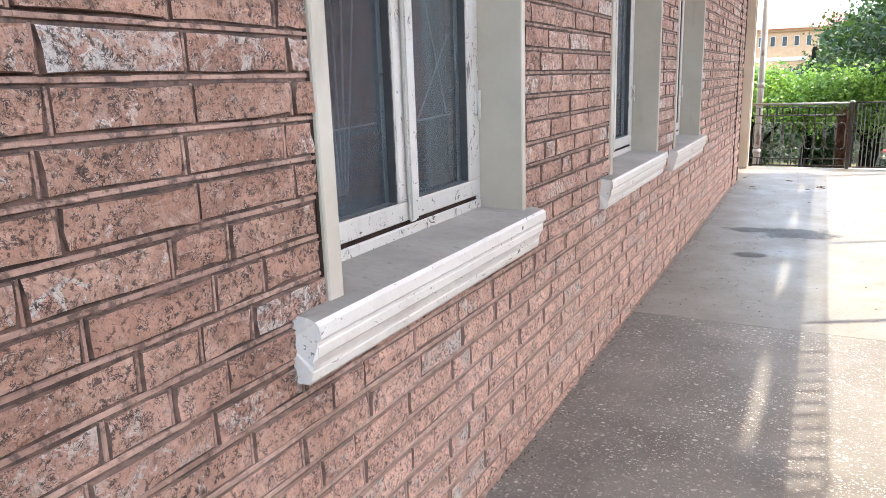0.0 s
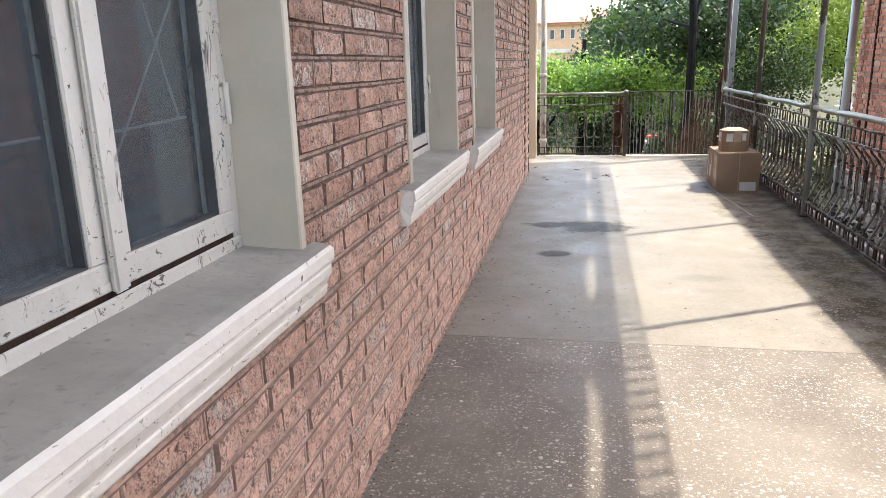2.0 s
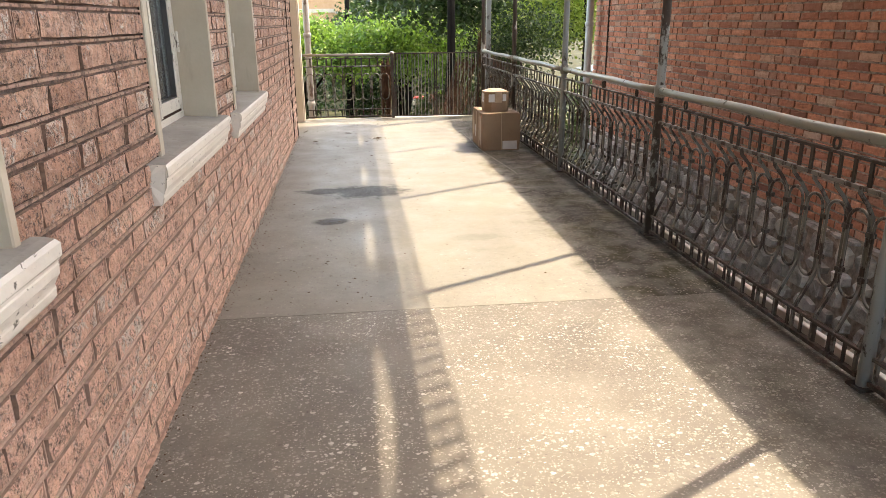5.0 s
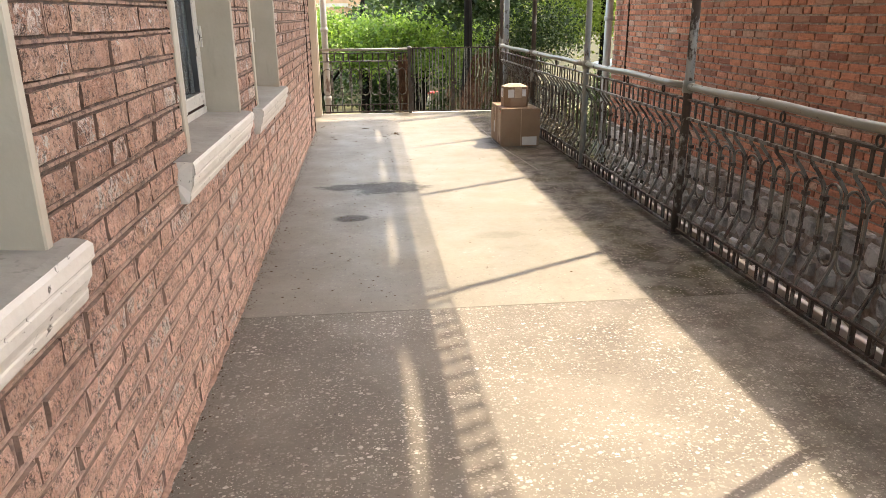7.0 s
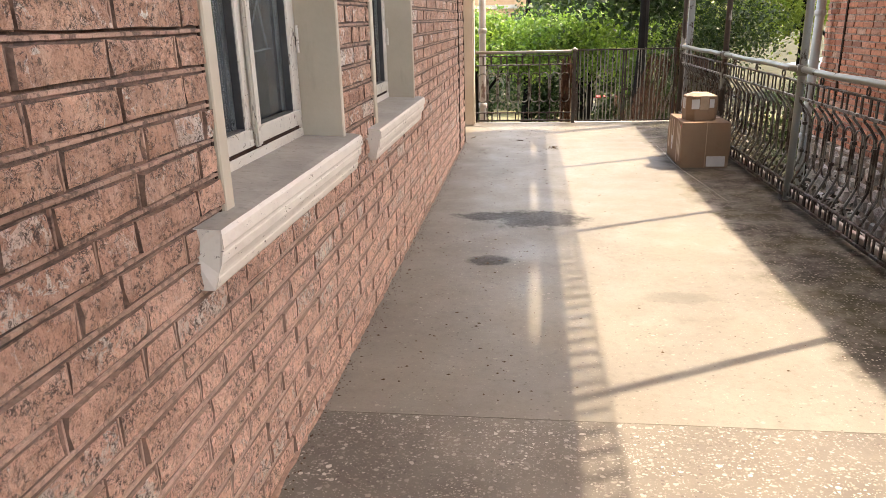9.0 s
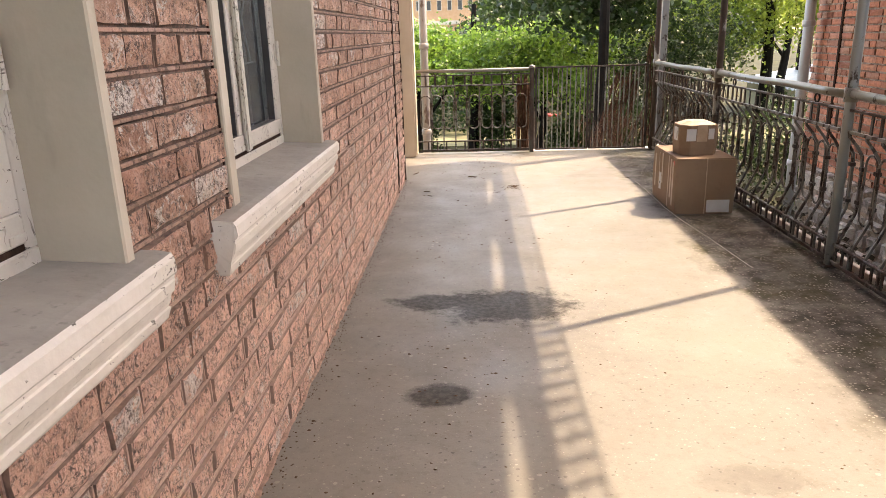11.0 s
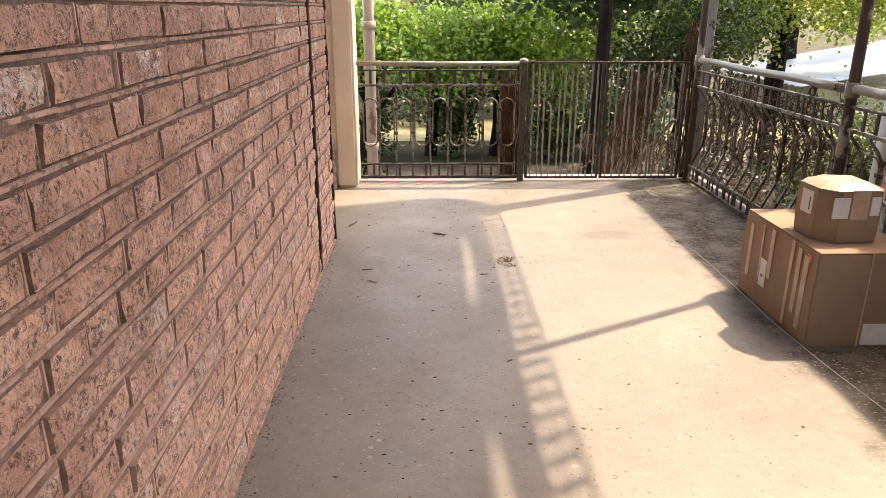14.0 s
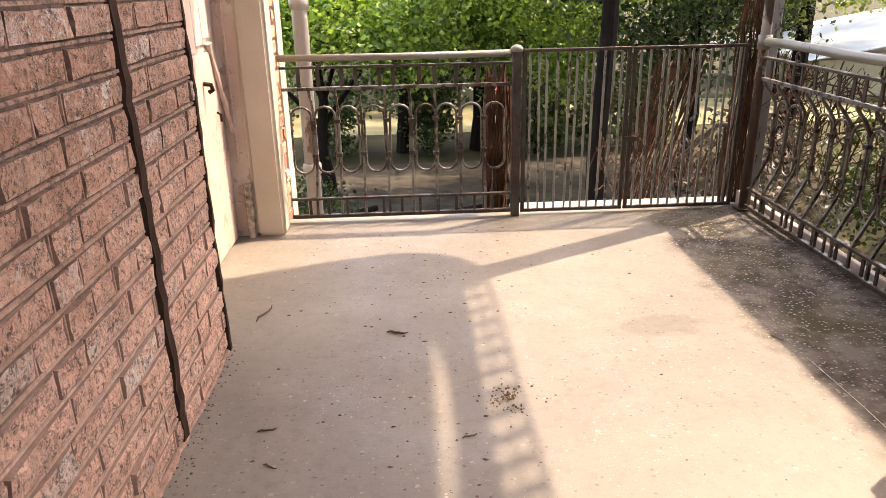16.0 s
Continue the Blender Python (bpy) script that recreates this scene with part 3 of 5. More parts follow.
def free_runs(z0, z1):
    """The stretches of the wall that a course from z0 to z1 fills."""
    runs, y = [], -3.0
    for a, b, s, n in WINDOWS:
        if z1 > s - 0.05 and z0 < HEAD:
            runs.append((y, a))
            y = b
    return runs + [(y, GROOVE - 0.02), (GROOVE + 0.02, WALL_END)]


rng = random.Random(5)
part("mortar", bm, M_MORTAR, wall_west)
bm = bmesh.new()
for k in range(1, int(ROOF / COURSE) + 1):
    z = 0.005 + k * COURSE
    for y0, y1 in free_runs(z - 0.01, z + 0.01):
        y = y0
        while y < y1 - 0.02:
            e = min(y1, y + rng.uniform(0.15, 0.55))
            dz, dx = rng.uniform(-0.0014, 0.0014), rng.uniform(0.003, 0.0065)
            prism([(XM - 0.001, z + dz - 0.0052), (XM + dx, z + dz - 0.0034), (XM + dx, z + dz + 0.0034), (XM - 0.001, z + dz + 0.0052)], y, e, bm)
            y = e
bmesh.ops.recalc_face_normals(bm, faces=bm.faces)
part("pointing", bm, M_BEAD, wall_west, "raised painted pointing between the courses")



def ragged_strip(x0, x1, y0, y1, seed, label):
    """An upright strip with ragged edges."""
    r, bm, last = random.Random(seed), bmesh.new(), None
    n = 90
    for i in range(n + 1):
        z = (ROOF - 0.002) * i / n
        a, b, d = y0 + r.uniform(-0.006, 0.005), y1 + r.uniform(-0.005, 0.006), r.uniform(-0.005, 0.002)
        ring = [bm.verts.new(q) for q in ((x0, a, z), (x1 + d, a + 0.003, z), (x1 + d + r.uniform(-0.002, 0.002), b - 0.003, z), (x0, b, z))]
        if last:
            for p in range(4):
                bm.faces.new((last[p], last[(p + 1) % 4], ring[(p + 1) % 4], ring[p]))
        last = ring
    bmesh.ops.recalc_face_normals(bm, faces=bm.faces)
    tagged(part("corner_strip", bm, M_STRIP), label, "strip", kind="structure")


# first strip: a groove's shade given as dark colour; second: the brown corner edge
ragged_strip(XW - 0.03, XW + 0.008, GROOVE - 0.024, GROOVE + 0.022, 71, "ragged dark strip standing in for the shaded groove in the wall")
ragged_strip(XW - 0.04, XW + 0.008, WALL_END - 0.014, WALL_END + 0.012, 72, "ragged dark brown strip on the brick corner")

bm = bmesh.new()
rf = random.Random(8)
prev = None
for i in range(330):
    y = -3.0 + i * (WALL_END + 3.0) / 329
    w, h = rf.uniform(0.002, 0.013), rf.uniform(0.004, 0.018)
    ring = [bm.verts.new(p) for p in ((XW - 0.02, y, 0.0005), (XW + w, y, 0.0005), (XW + w * 0.45, y, h * 0.45), (XW - 0.02, y, h))]
    if prev:
        for a, b in ((0, 1), (1, 2), (2, 3)):
            bm.faces.new((prev[a], ring[a], ring[b], prev[b]))
    prev = ring
bmesh.ops.recalc_face_normals(bm, faces=bm.faces)
tagged(part("baseboard", bm, M_GRIME), "rough dirty cement fillet along the wall's foot", "fillet", kind="structure")

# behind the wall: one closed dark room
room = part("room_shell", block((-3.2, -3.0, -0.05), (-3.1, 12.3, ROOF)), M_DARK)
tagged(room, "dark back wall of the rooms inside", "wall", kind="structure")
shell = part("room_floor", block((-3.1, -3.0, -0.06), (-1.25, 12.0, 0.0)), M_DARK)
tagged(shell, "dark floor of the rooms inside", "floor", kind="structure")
for nm, a, b in (("wall_south", (-3.2, -3.15, -0.3), (-0.95, -3.0, ROOF)), ("room_wall", (-3.1, WALL_END - 0.15, 0), (-1.25, WALL_END - 0.02, ROOF)), ("wall_north", (-3.1, 12.02, -1.3), (-0.97, 12.2, ROOF))):
    tagged(part(nm, block(a, b), M_CREAM), "plain plastered wall closing the building", "wall", kind="structure")

# recessed doorway past the corner
recess = tagged(new("wall_recess"), "recessed wall with peeling pink plaster", "wall", kind="structure")
part("plaster", block((-1.30, WALL_END - 0.02, 0.0), (-1.19, 11.50, ROOF)), M_PEEL, recess)
part("plaster_return", block((-1.188, 11.475, 0.0), (-1.087, 11.62, ROOF)), M_PEEL, recess)
door = empty("door", -1.185, 10.72, 0, "peeling pink and white plank door in a recess", "door", kind="structure")
for i in range(8):
    y = -0.42 + i * 0.124
    part("plank", block((0.0, y, 1.04 + 0.03 * math.sin(i * 2.1)), (0.022, y + 0.116, 2.1), 0.003), M_WOOD, door)
part("kick_panel", block((-0.003, -0.43, 0.02), (0.010, 0.66, 1.0), 0.003), M_PEEL, door)
rq = random.Random(15)
part("plaster_roll", tube([(0.012 + 0.004 * j, 0.565 + 0.0275 * j, 1.04 - 0.076 * j) for j in range(7)], [0.014 + rq.uniform(-0.004, 0.005) for j in range(7)], 7), M_PEEL, door, "curled strip of loose plaster")
part("hook", tube([(0.012, 0.40, 0.87), (0.045, 0.405, 0.865), (0.05, 0.41, 0.84), (0.03, 0.412, 0.83)], 0.011, 6), M_STRIP, door, "small dark iron hook")
part("hook", tube([(0.012, 0.575, 0.71), (0.03, 0.57, 0.70), (0.03, 0.57, 0.665)], 0.006, 6), M_STRIP, door, "small dark iron hook")
bm = bmesh.new()
for i in range(34):
    z = 0.42 + i * 0.05
    tube([(0.045, 0.748, z), (0.045, 0.748, z + 0.046)], [0.010, 0.007], 6, bm)
part("beading", bm, M_PEEL, door, "beaded plaster moulding, flaking")
M_ROT = plain_mat("rotten_timber", (0.045, 0.033, 0.026), (0.52, 0.45, 0.37), 26, 0.9, 0, 0.9)
foot = part("skirting_end", block((-1.125, 11.43, 0.0), (-1.0865, 11.474, 0.30), 0.006), M_ROT)
tagged(foot, "rotten flaking timber foot of the door frame", "trim", kind="structure")
pilaster = part("pilaster", block((-1.085, 11.455, 0.0), (-0.925, 11.62, ROOF), 0.018, 3), M_CREAM)
tagged(pilaster, "cream painted plaster pilaster at the wall's end", "pilaster", kind="structure")
wall_end = tagged(new("wall_end"), "short orange brick wall end beyond the railing", "wall", kind="structure")
part("core", block((-1.20, 11.62, -1.3), (-0.985, 12.02, ROOF)), M_MORTAR, wall_end)

# ceiling with its rounded end, and the pierced frieze under its edge
EDGE = [(-3.2, 11.70), (-0.97, 11.74), (-0.20, 11.80), (0.60, 11.90), (1.07, 12.02), (1.45, 12.17), (1.79, 12.25), (1.95, 12.22), (2.08, 12.15), (2.17, 12.02), (XF, 11.87)]
# unseen slab; its white is chosen to bounce fill into the shade
ceiling = part("ceiling", slab([(XF, -3.15), (-3.2, -3.15)] + EDGE, ROOF, ROOF + 0.16), M_CEIL)
tagged(ceiling, "unseen slab over the terrace, white to bounce fill light", "ceiling", kind="structure")
POSTS = [-1.12, 1.02, 3.15, 5.28, 7.42, 9.55, 11.64]
frieze = tagged(new("frieze"), "pierced painted board under the roof's edge", "frieze", kind="structure")
BAYS = [y + 0.243 for y in POSTS]
for a, b in zip(BAYS, BAYS[1:]):
    bm, n = bmesh.new(), 24
    for i in range(n):
        y0, y1 = a + (b - a) * i / n, a + (b - a) * (i + 1) / n
        tops = []
        for y in (y0, y1):
            u = ((y - a) / (b - a) - 0.20) / 0.64
            tops.append(ROOF - 0.006 - (0.10 * math.sin(math.pi * u) ** 0.8 if 0 < u < 1 else 0))
        v = [bm.verts.new(p) for p in ((XF - 0.02, y0, 3.852), (XF - 0.02, y1, 3.852), (XF - 0.02, y1, tops[1]), (XF - 0.02, y0, tops[0]), (XF, y0, 3.852), (XF, y1, 3.852), (XF, y1, tops[1]), (XF, y0, tops[0]))]
        for q in ((0, 1, 2, 3), (7, 6, 5, 4), (0, 4, 5, 1), (2, 6, 7, 3), (1, 5, 6, 2), (0, 3, 7, 4)):
            bm.faces.new([v[j] for j in q])
    bmesh.ops.recalc_face_normals(bm, faces=bm.faces)
    part("board", bm, M_CEIL, frieze)
    bm = bmesh.new()
    block((XF - 0.018, a, 3.640), (XF - 0.002, b, 3.656), bm=bm)
    block((XF - 0.018, a, 3.750), (XF - 0.002, b, 3.765), bm=bm)
    for i in range(int((b - a) / 0.128)):
        y = a + 0.100 + i * 0.128
        block((XF - 0.017, y, 3.655), (XF - 0.003, y + 0.032, 3.853), bm=bm)
    part("lattice", bm, M_CEIL, frieze)
    part("bracket", block((XF - 0.52, a - 0.018, ROOF - 0.06), (XF - 0.025, a + 0.018, ROOF - 0.004), 0.005), M_RUST, frieze, "iron bracket from post to roof edge")


bm = bmesh.new()
CURVE = [(2.19, 11.87), (2.17, 12.02), (2.08, 12.15), (1.95, 12.22), (1.79, 12.25), (1.45, 12.17), (1.07, 12.02), (0.60, 11.90), (-0.20, 11.80), (-0.97, 11.74)]
inner = [(x - 0.02, y - 0.02) for x, y in CURVE]
lo, hi = 3.64, ROOF - 0.006
ra = [[bm.verts.new((x, y, z)) for z in (lo, hi)] for x, y in CURVE]
rb = [[bm.verts.new((x, y, z)) for z in (lo, hi)] for x, y in inner]
for i in range(len(CURVE) - 1):
    for q in ((ra[i][0], ra[i + 1][0], ra[i + 1][1], ra[i][1]), (rb[i + 1][0], rb[i][0], rb[i][1], rb[i + 1][1]), (ra[i][0], rb[i][0], rb[i + 1][0], ra[i + 1][0]), (ra[i][1], ra[i + 1][1], rb[i + 1][1], rb[i][1])):
        bm.faces.new(q)
part("curved_board", bm, M_CEIL, frieze)


# windows
def window(i, a, b, sill, near):
    w = tagged(new("window_%d" % i), "two-leaf wooden window with peeling white paint", "window", kind="structure")
    lo, hi = a + 0.055, b - 0.034
    for y0, y1 in ((a, lo), (hi, b)):
        part("jamb", block((-1.16, y0, sill - 0.02), (XW + 0.007, y1, HEAD), 0.004), M_CREAM, w, "cream plastered reveal")
    # dark strip gives the gap's shade as colour
    part("edge_gap_shade", block((XW - 0.02, a - 0.010, sill - 0.02), (XW - 0.004, a - 0.0005, HEAD)), M_STRIP, w, "dark strip in place of the gap's shade beside the plaster")
    part("lintel", block((-1.16, a, HEAD - 0.035), (XW + 0.006, b, HEAD), 0.004), M_CREAM, w)
    t = sill
    prof = [(-1.165, t + 0.012), (XW + 0.03, t - 0.002), (-0.886, t - 0.006), (-0.878, t - 0.016), (-0.877, t - 0.044), (-0.882, t - 0.050), (-0.886, t - 0.051), (-0.887, t - 0.060), (-0.8845, t - 0.064),
            (-0.887, t - 0.086), (-0.894, t - 0.092), (-0.903, t - 0.112), (-0.905, t - 0.120), (-0.903, t - 0.124), (-0.906, t - 0.142), (-0.912, t - 0.150), (XW - 0.02, t - 0.150), (XW - 0.02, t - 0.06), (-1.165, t - 0.06)]
    bm = bmesh.new()
    cuts = 26
    y1 = b + 0.05
    rr = random.Random(40 + i)
    rings = []
    for c in range(cuts + 1):
        y = near + (y1 - near) * c / cuts
        rings.append([bm.verts.new((x + (rr.uniform(-0.0007, 0.0007) if x > XW else 0), y + (rr.uniform(-0.006, 0.010) if c in (0, cuts) else 0), z + rr.uniform(-0.0006, 0.0006))) for x, z in prof])
    n = len(prof)
    for r0, r1 in zip(rings, rings[1:]):
        for j in range(n):
            bm.faces.new((r0[j], r0[(j + 1) % n], r1[(j + 1) % n], r1[j]))
    bm.faces.new(rings[0][::-1])
    bm.faces.new(rings[-1])
    bmesh.ops.recalc_face_normals(bm, faces=bm.faces)
    part("window_sill", bm, M_SILL, w, "moulded whitewashed sill with chipped paint")
    x0, x1 = -1.155, -1.098
    mid = (lo + hi) / 2 + 0.03
    top = HEAD - 0.036
    # dark filler stands in for the shade below the casements
    part("frame_gap_shade", block((x0 + 0.004, lo + 0.03, sill + 0.0385), (x1 - 0.006, hi - 0.03, sill + 0.0555)), M_STRIP, w, "dark filler in place of the gap's shade under the casements")
    fr = part("window_frame", block((x0, lo, sill + 0.004), (x1, hi, sill + 0.039), 0.004), M_WHITE, w)
    for y0, y1 in ((lo, lo + 0.035), (hi - 0.035, hi)):
        part("frame_post", block((x0, y0, sill + 0.039), (x1 - 0.002, y1, top), 0.003), M_WHITE, w)
    part("frame_head", block((x0, lo + 0.035, top - 0.04), (x1 - 0.002, hi - 0.035, top), 0.003), M_WHITE, w)
    part("cover_strip", block((x1 + 0.004, mid - 0.022, sill + 0.052), (x1 + 0.022, mid + 0.022, top - 0.05), 0.006, 2), M_WHITE, w)
    for y0, y1 in ((lo + 0.039, mid - 0.004), (mid + 0.004, hi - 0.039)):
        z0, z1, s = sill + 0.055, top - 0.044, 0.058
        leaf = part("casement", block((x0 + 0.006, y0, z0), (x1 + 0.004, y1, z0 + s), 0.004), M_WHITE, w)
        part("stile", block((x0 + 0.006, y0, z0 + s), (x1 + 0.0025, y0 + s, z1), 0.004), M_WHITE, leaf)
        part("stile", block((x0 + 0.006, y1 - s, z0 + s), (x1 + 0.0025, y1, z1), 0.004), M_WHITE, leaf)
        part("rail", block((x0 + 0.006, y0 + s, z1 - s), (x1 + 0.0025, y1 - s, z1), 0.004), M_WHITE, leaf)
        for q in (0.004, 0.05):
            part("corner_plate", block((x1 + 0.003, (y0 + q if q < 0.02 else y1 - q), z0 + 0.006), (x1 + 0.0065, (y0 + q if q < 0.02 else y1 - q) + 0.046, z0 + 0.022), 0.001), M_WHITE, leaf)
        gl = part("pane", block((x0 + 0.022, y0 + s, z0 + s), (x0 + 0.026, y1 - s, z1 - s)), M_GLASS, leaf, "dusty dark glass pane")
        gl.visible_shadow = False
        bead = bmesh.new()
        for q in ((y0 + s, y0 + s + 0.005), (y1 - s - 0.005, y1 - s)):
            block((x0 + 0.027, q[0], z0 + s), (x1 - 0.004, q[1], z1 - s), bm=bead)
        block((x0 + 0.027, y0 + s + 0.005, z0 + s), (x1 - 0.004, y1 - s - 0.005, z0 + s + 0.005), bm=bead)
        part("putty", bead, M_INK, leaf, "dark cracked putty line")
    for z in (sill + 0.33, sill + 1.45):
        bm = tube([(x1 + 0.012, hi - 0.030, z), (x1 + 0.012, hi - 0.030, z + 0.10)], 0.008, 8)
        block((x1, hi - 0.05, z + 0.01), (x1 + 0.006, hi - 0.012, z + 0.09), bm=bm)
        part("hinge", bm, M_WHITE, w, "painted-over hinge")
    # grille of thin rods behind the panes
    xg = -1.185
    for y0, y1, fan in ((lo + 0.09, mid - 0.06, True), (mid + 0.06, hi - 0.09, False)):
        c = (y0 + y1) / 2 + (0.06 if fan else 0)
        if fan:
            ends = [(y0 - 0.06 + j * (y1 - y0 + 0.06) / 6, sill + 0.95 + 0.25 * math.sin(math.pi * (j + 0.7) / 8)) for j in range(7)]
            rods = [((c + (e[0] - c) * 0.12, sill + 0.16), e) for e in ends]
        else:
            rods = [((y0, sill + 0.42), (y1, sill + 1.25)), ((y0, sill + 0.15), (y1 + 0.02, sill + 0.62)), ((y1, sill + 0.35), (y0 + 0.1, sill + 1.1)), ((y0, sill + 0.82), (y1, sill + 1.05))]
        rods.append(((y0 - 0.03, sill + 0.335), (y1 + 0.03, sill + 0.35)))
        for p, q in rods:
            part("grille_rod", tube([(xg, p[0], p[1]), (xg, q[0], q[1])], 0.0032, 6), M_GRILLE, w, "thin white grille rod behind the glass")
    # curtain with soft folds
    bm, cols = bmesh.new(), 60
    rows = []
    for z in (sill + 0.02, HEAD - 0.04):
        rows.append([bm.verts.new((-1.235 + 0.016 * math.sin(j * 0.9 + 0.8 * math.sin(j * 0.23)), lo - 0.03 + (hi - lo + 0.06) * j / cols, z)) for j in range(cols + 1)])
    back = [[bm.verts.new(v.co + Vector((-0.006, 0, 0))) for v in r] for r in rows]
    for j in range(cols):
        bm.faces.new((rows[0][j], rows[0][j + 1], rows[1][j + 1], rows[1][j]))
        bm.faces.new((back[0][j + 1], back[0][j], back[1][j], back[1][j + 1]))
    part("curtain", bm, M_CURTAIN, w, "grey cloth curtain hung inside", smooth=True)


for i, (a, b, s, n) in enumerate(WINDOWS):
    window(i + 1, a, b, s, n)


# ---- the railing ----
XR = 1.72


def bar_path(out):
    return [(0, 0, 0.765), (0.004, 0, 0.735), (out * 0.55, 0, 0.685), (out * 0.95, 0, 0.63), (out, 0, 0.58), (out, 0, 0.36), (out * 0.93, 0, 0.315), (out * 0.6, 0, 0.25), (out * 0.15, 0, 0.17), (0, 0, 0.135), (0, 0, 0.045)]


def loop_path(out, half, z0, z1):
    pts = []
    for j in range(9):
        a = math.pi * j / 8
        pts.append((out, half * math.cos(a), z1 - half + half * math.sin(a)))
    for j in range(9):
        a = math.pi + math.pi * j / 8
        pts.append((out, half * math.cos(a), z0 + half + half * math.sin(a)))
    return pts


OUT, STEP = 0.085, 0.1425
MESH_BAR = finish("baluster", tube(bar_path(OUT), 0.0095, 4, twist=math.pi / 4), M_IRON)
MESH_LOOP = finish("loop", tube(loop_path(OUT - 0.004, 0.057, 0.27, 0.65), 0.0072, 6, closed=True), M_IRON, True)
MESH_PICKET = finish("picket", block((-0.004, -0.011, 0.77), (0.004, 0.011, 0.868), 0.0015), M_RUST)
MESH_COLLAR = finish("collar", block((OUT - 0.017, -0.017, -0.011), (OUT + 0.013, 0.017, 0.011), 0.003), M_RUST)
MESH_RING = finish("ring", tube([(0, 0.021 * math.cos(a), 0.905 + 0.024 * math.sin(a)) for a in [2 * math.pi * j / 14 for j in range(14)]], 0.0065, 6, closed=True), M_RUST, True)
MESH_FOOT = finish("foot_picket", block((-0.004, -0.008, 0.045), (0.004, 0.008, 0.132)), M_RUST)


railing = empty("terrace_railing", XR, 5.0, 0, "wrought-iron terrace railing with a pale tube handrail", "railing")


def under(ob, owner):
    """Hang a part on its thing and leave it where it stands."""
    ob.parent = owner
    ob.matrix_parent_inverse = Matrix.Translation(owner.location).inverted()


def panel(n, step, length, label, group, seed):
    rr = random.Random(seed)
    p = tagged(new("railing_panel"), label)
    for nm, z, h, d, m in (("top_bar", 0.868, 0.012, 0.017, M_RUST), ("middle_bar", 0.752, 0.018, 0.012, M_IRON), ("lower_bar", 0.132, 0.014, 0.012, M_RUST), ("bottom_bar", 0.026, 0.020, 0.014, M_RUST)):
        part(nm, block((-d, 0.0, z), (d, length, z + h), 0.002), m, p)
    start = (length - n * step) / 2
    for i in range(n + 1):
        y = start + i * step
        if 0.02 < y < length - 0.02:
            use("baluster", MESH_BAR, p, pose(0, y, 0, rr.uniform(-0.6, 0.6), rr.uniform(-0.7, 0.7), rr.uniform(-4, 4)))
            for z in (0.565, 0.375):
                use("collar", MESH_COLLAR, p, pose(0, y, z + rr.uniform(-0.006, 0.006)))
        if i < n:
            use("loop", MESH_LOOP, p, pose(rr.uniform(-0.004, 0.004), y + step / 2, 0, rr.uniform(-1.2, 1.2), 0, rr.uniform(-5, 5)))
    m = int(length / 0.098)
    for i in range(1, m):
        use("picket", MESH_PICKET, p, pose(0, i * length / m, 0, rr.uniform(-1.5, 1.5), 0, rr.uniform(-8, 8)))
        use("foot_picket", MESH_FOOT, p, pose(0, i * length / m, 0, 0, 0, rr.uniform(-8, 8)))
    for i in range(3):
        use("ring", MESH_RING, p, pose(0, length * (i + 0.5) / 3, 0, 0, 0, rr.uniform(-12, 12)))
    return p


for i, (a, b) in enumerate(zip(POSTS, POSTS[1:])):
    p = panel(14, (b - a - 0.12) / 14, b - a - 0.07, "worn grey wrought-iron railing panel with bellied bars and oval loops", "terrace railing panels", 60 + i)
    p.matrix_basis = pose(XR, a + 0.035, 0)
    under(p, railing)
p = panel(9, 0.1385, 1.262, "rusty wrought-iron railing panel with nine oval loops", "", 90)
p.matrix_basis = pose(0.345, 11.68, 0, 0, 0, 90)
under(p, railing)
p = panel(17, 0.145, 2.55, "rusty wrought-iron railing panel with oval loops", "", 91)
p.matrix_basis = pose(-0.9, -2.95, 0, 0, 0, -90)
under(p, railing)

for i, (a, b) in enumerate(zip(POSTS, POSTS[1:])):
    zz = 0.955
    pts = [(XR, a + 0.03 + (b - a - 0.06) * j / 8, zz + 0.004 * math.sin(j * 1.3 + i)) for j in range(9)]
    h = part("handrail", tube(pts, 0.0235, 12), M_TUBE, smooth=True)
    tagged(h, "pale painted steel tube handrail, chipped to rust")
    under(h, railing)
h = part("handrail", tube([(-0.925, 11.68, 0.925), (-0.3, 11.68, 0.921), (0.335, 11.68, 0.925)], 0.019, 12), M_TUBE, smooth=True)
tagged(h, "pale painted steel tube handrail")
under(h, railing)

for i, y in enumerate(POSTS):
    black = i in (3, 5, 6)
    po = empty("roof_post", XR, y, 0, "blackened tube post with flaking grey paint" if black else "blue-grey painted tube post, paint flaking", "post", "terrace posts")
    part("shaft", tube([(0, 0, 0), (0, 0, 1.2), (0, 0, 2.4), (0, 0, ROOF)], 0.027, 14), M_BLACKPOST if black else M_POST, po, smooth=True)
    part("base_plate", block((-0.045, -0.045, 0.0), (0.045, 0.045, 0.012), 0.003), M_RUST, po)
    part("sleeve", tube([(0, 0, 0.915), (0, 0, 0.99)], 0.036, 14), M_TUBE, po, smooth=True)
po = empty("corner_post", XR + 0.10, 11.78, -0.28, "grey square steel post outside the railing corner", "post")
part("shaft", block((-0.035, -0.035, 0.0), (0.035, 0.035, ROOF + 0.28), 0.004), M_POST, po)
part("flange", block((-0.05, -0.05, 0.27), (0.05, 0.05, 0.285), 0.003), M_RUST, po)

# gate between the railing and the corner
po = empty("gate_post", 0.37, 11.68, 0, "rusty iron gate post with a rounded cap", "post")
part("shaft", block((-0.024, -0.024, 0.0), (0.024, 0.024, 0.935), 0.004), M_RUST, po)
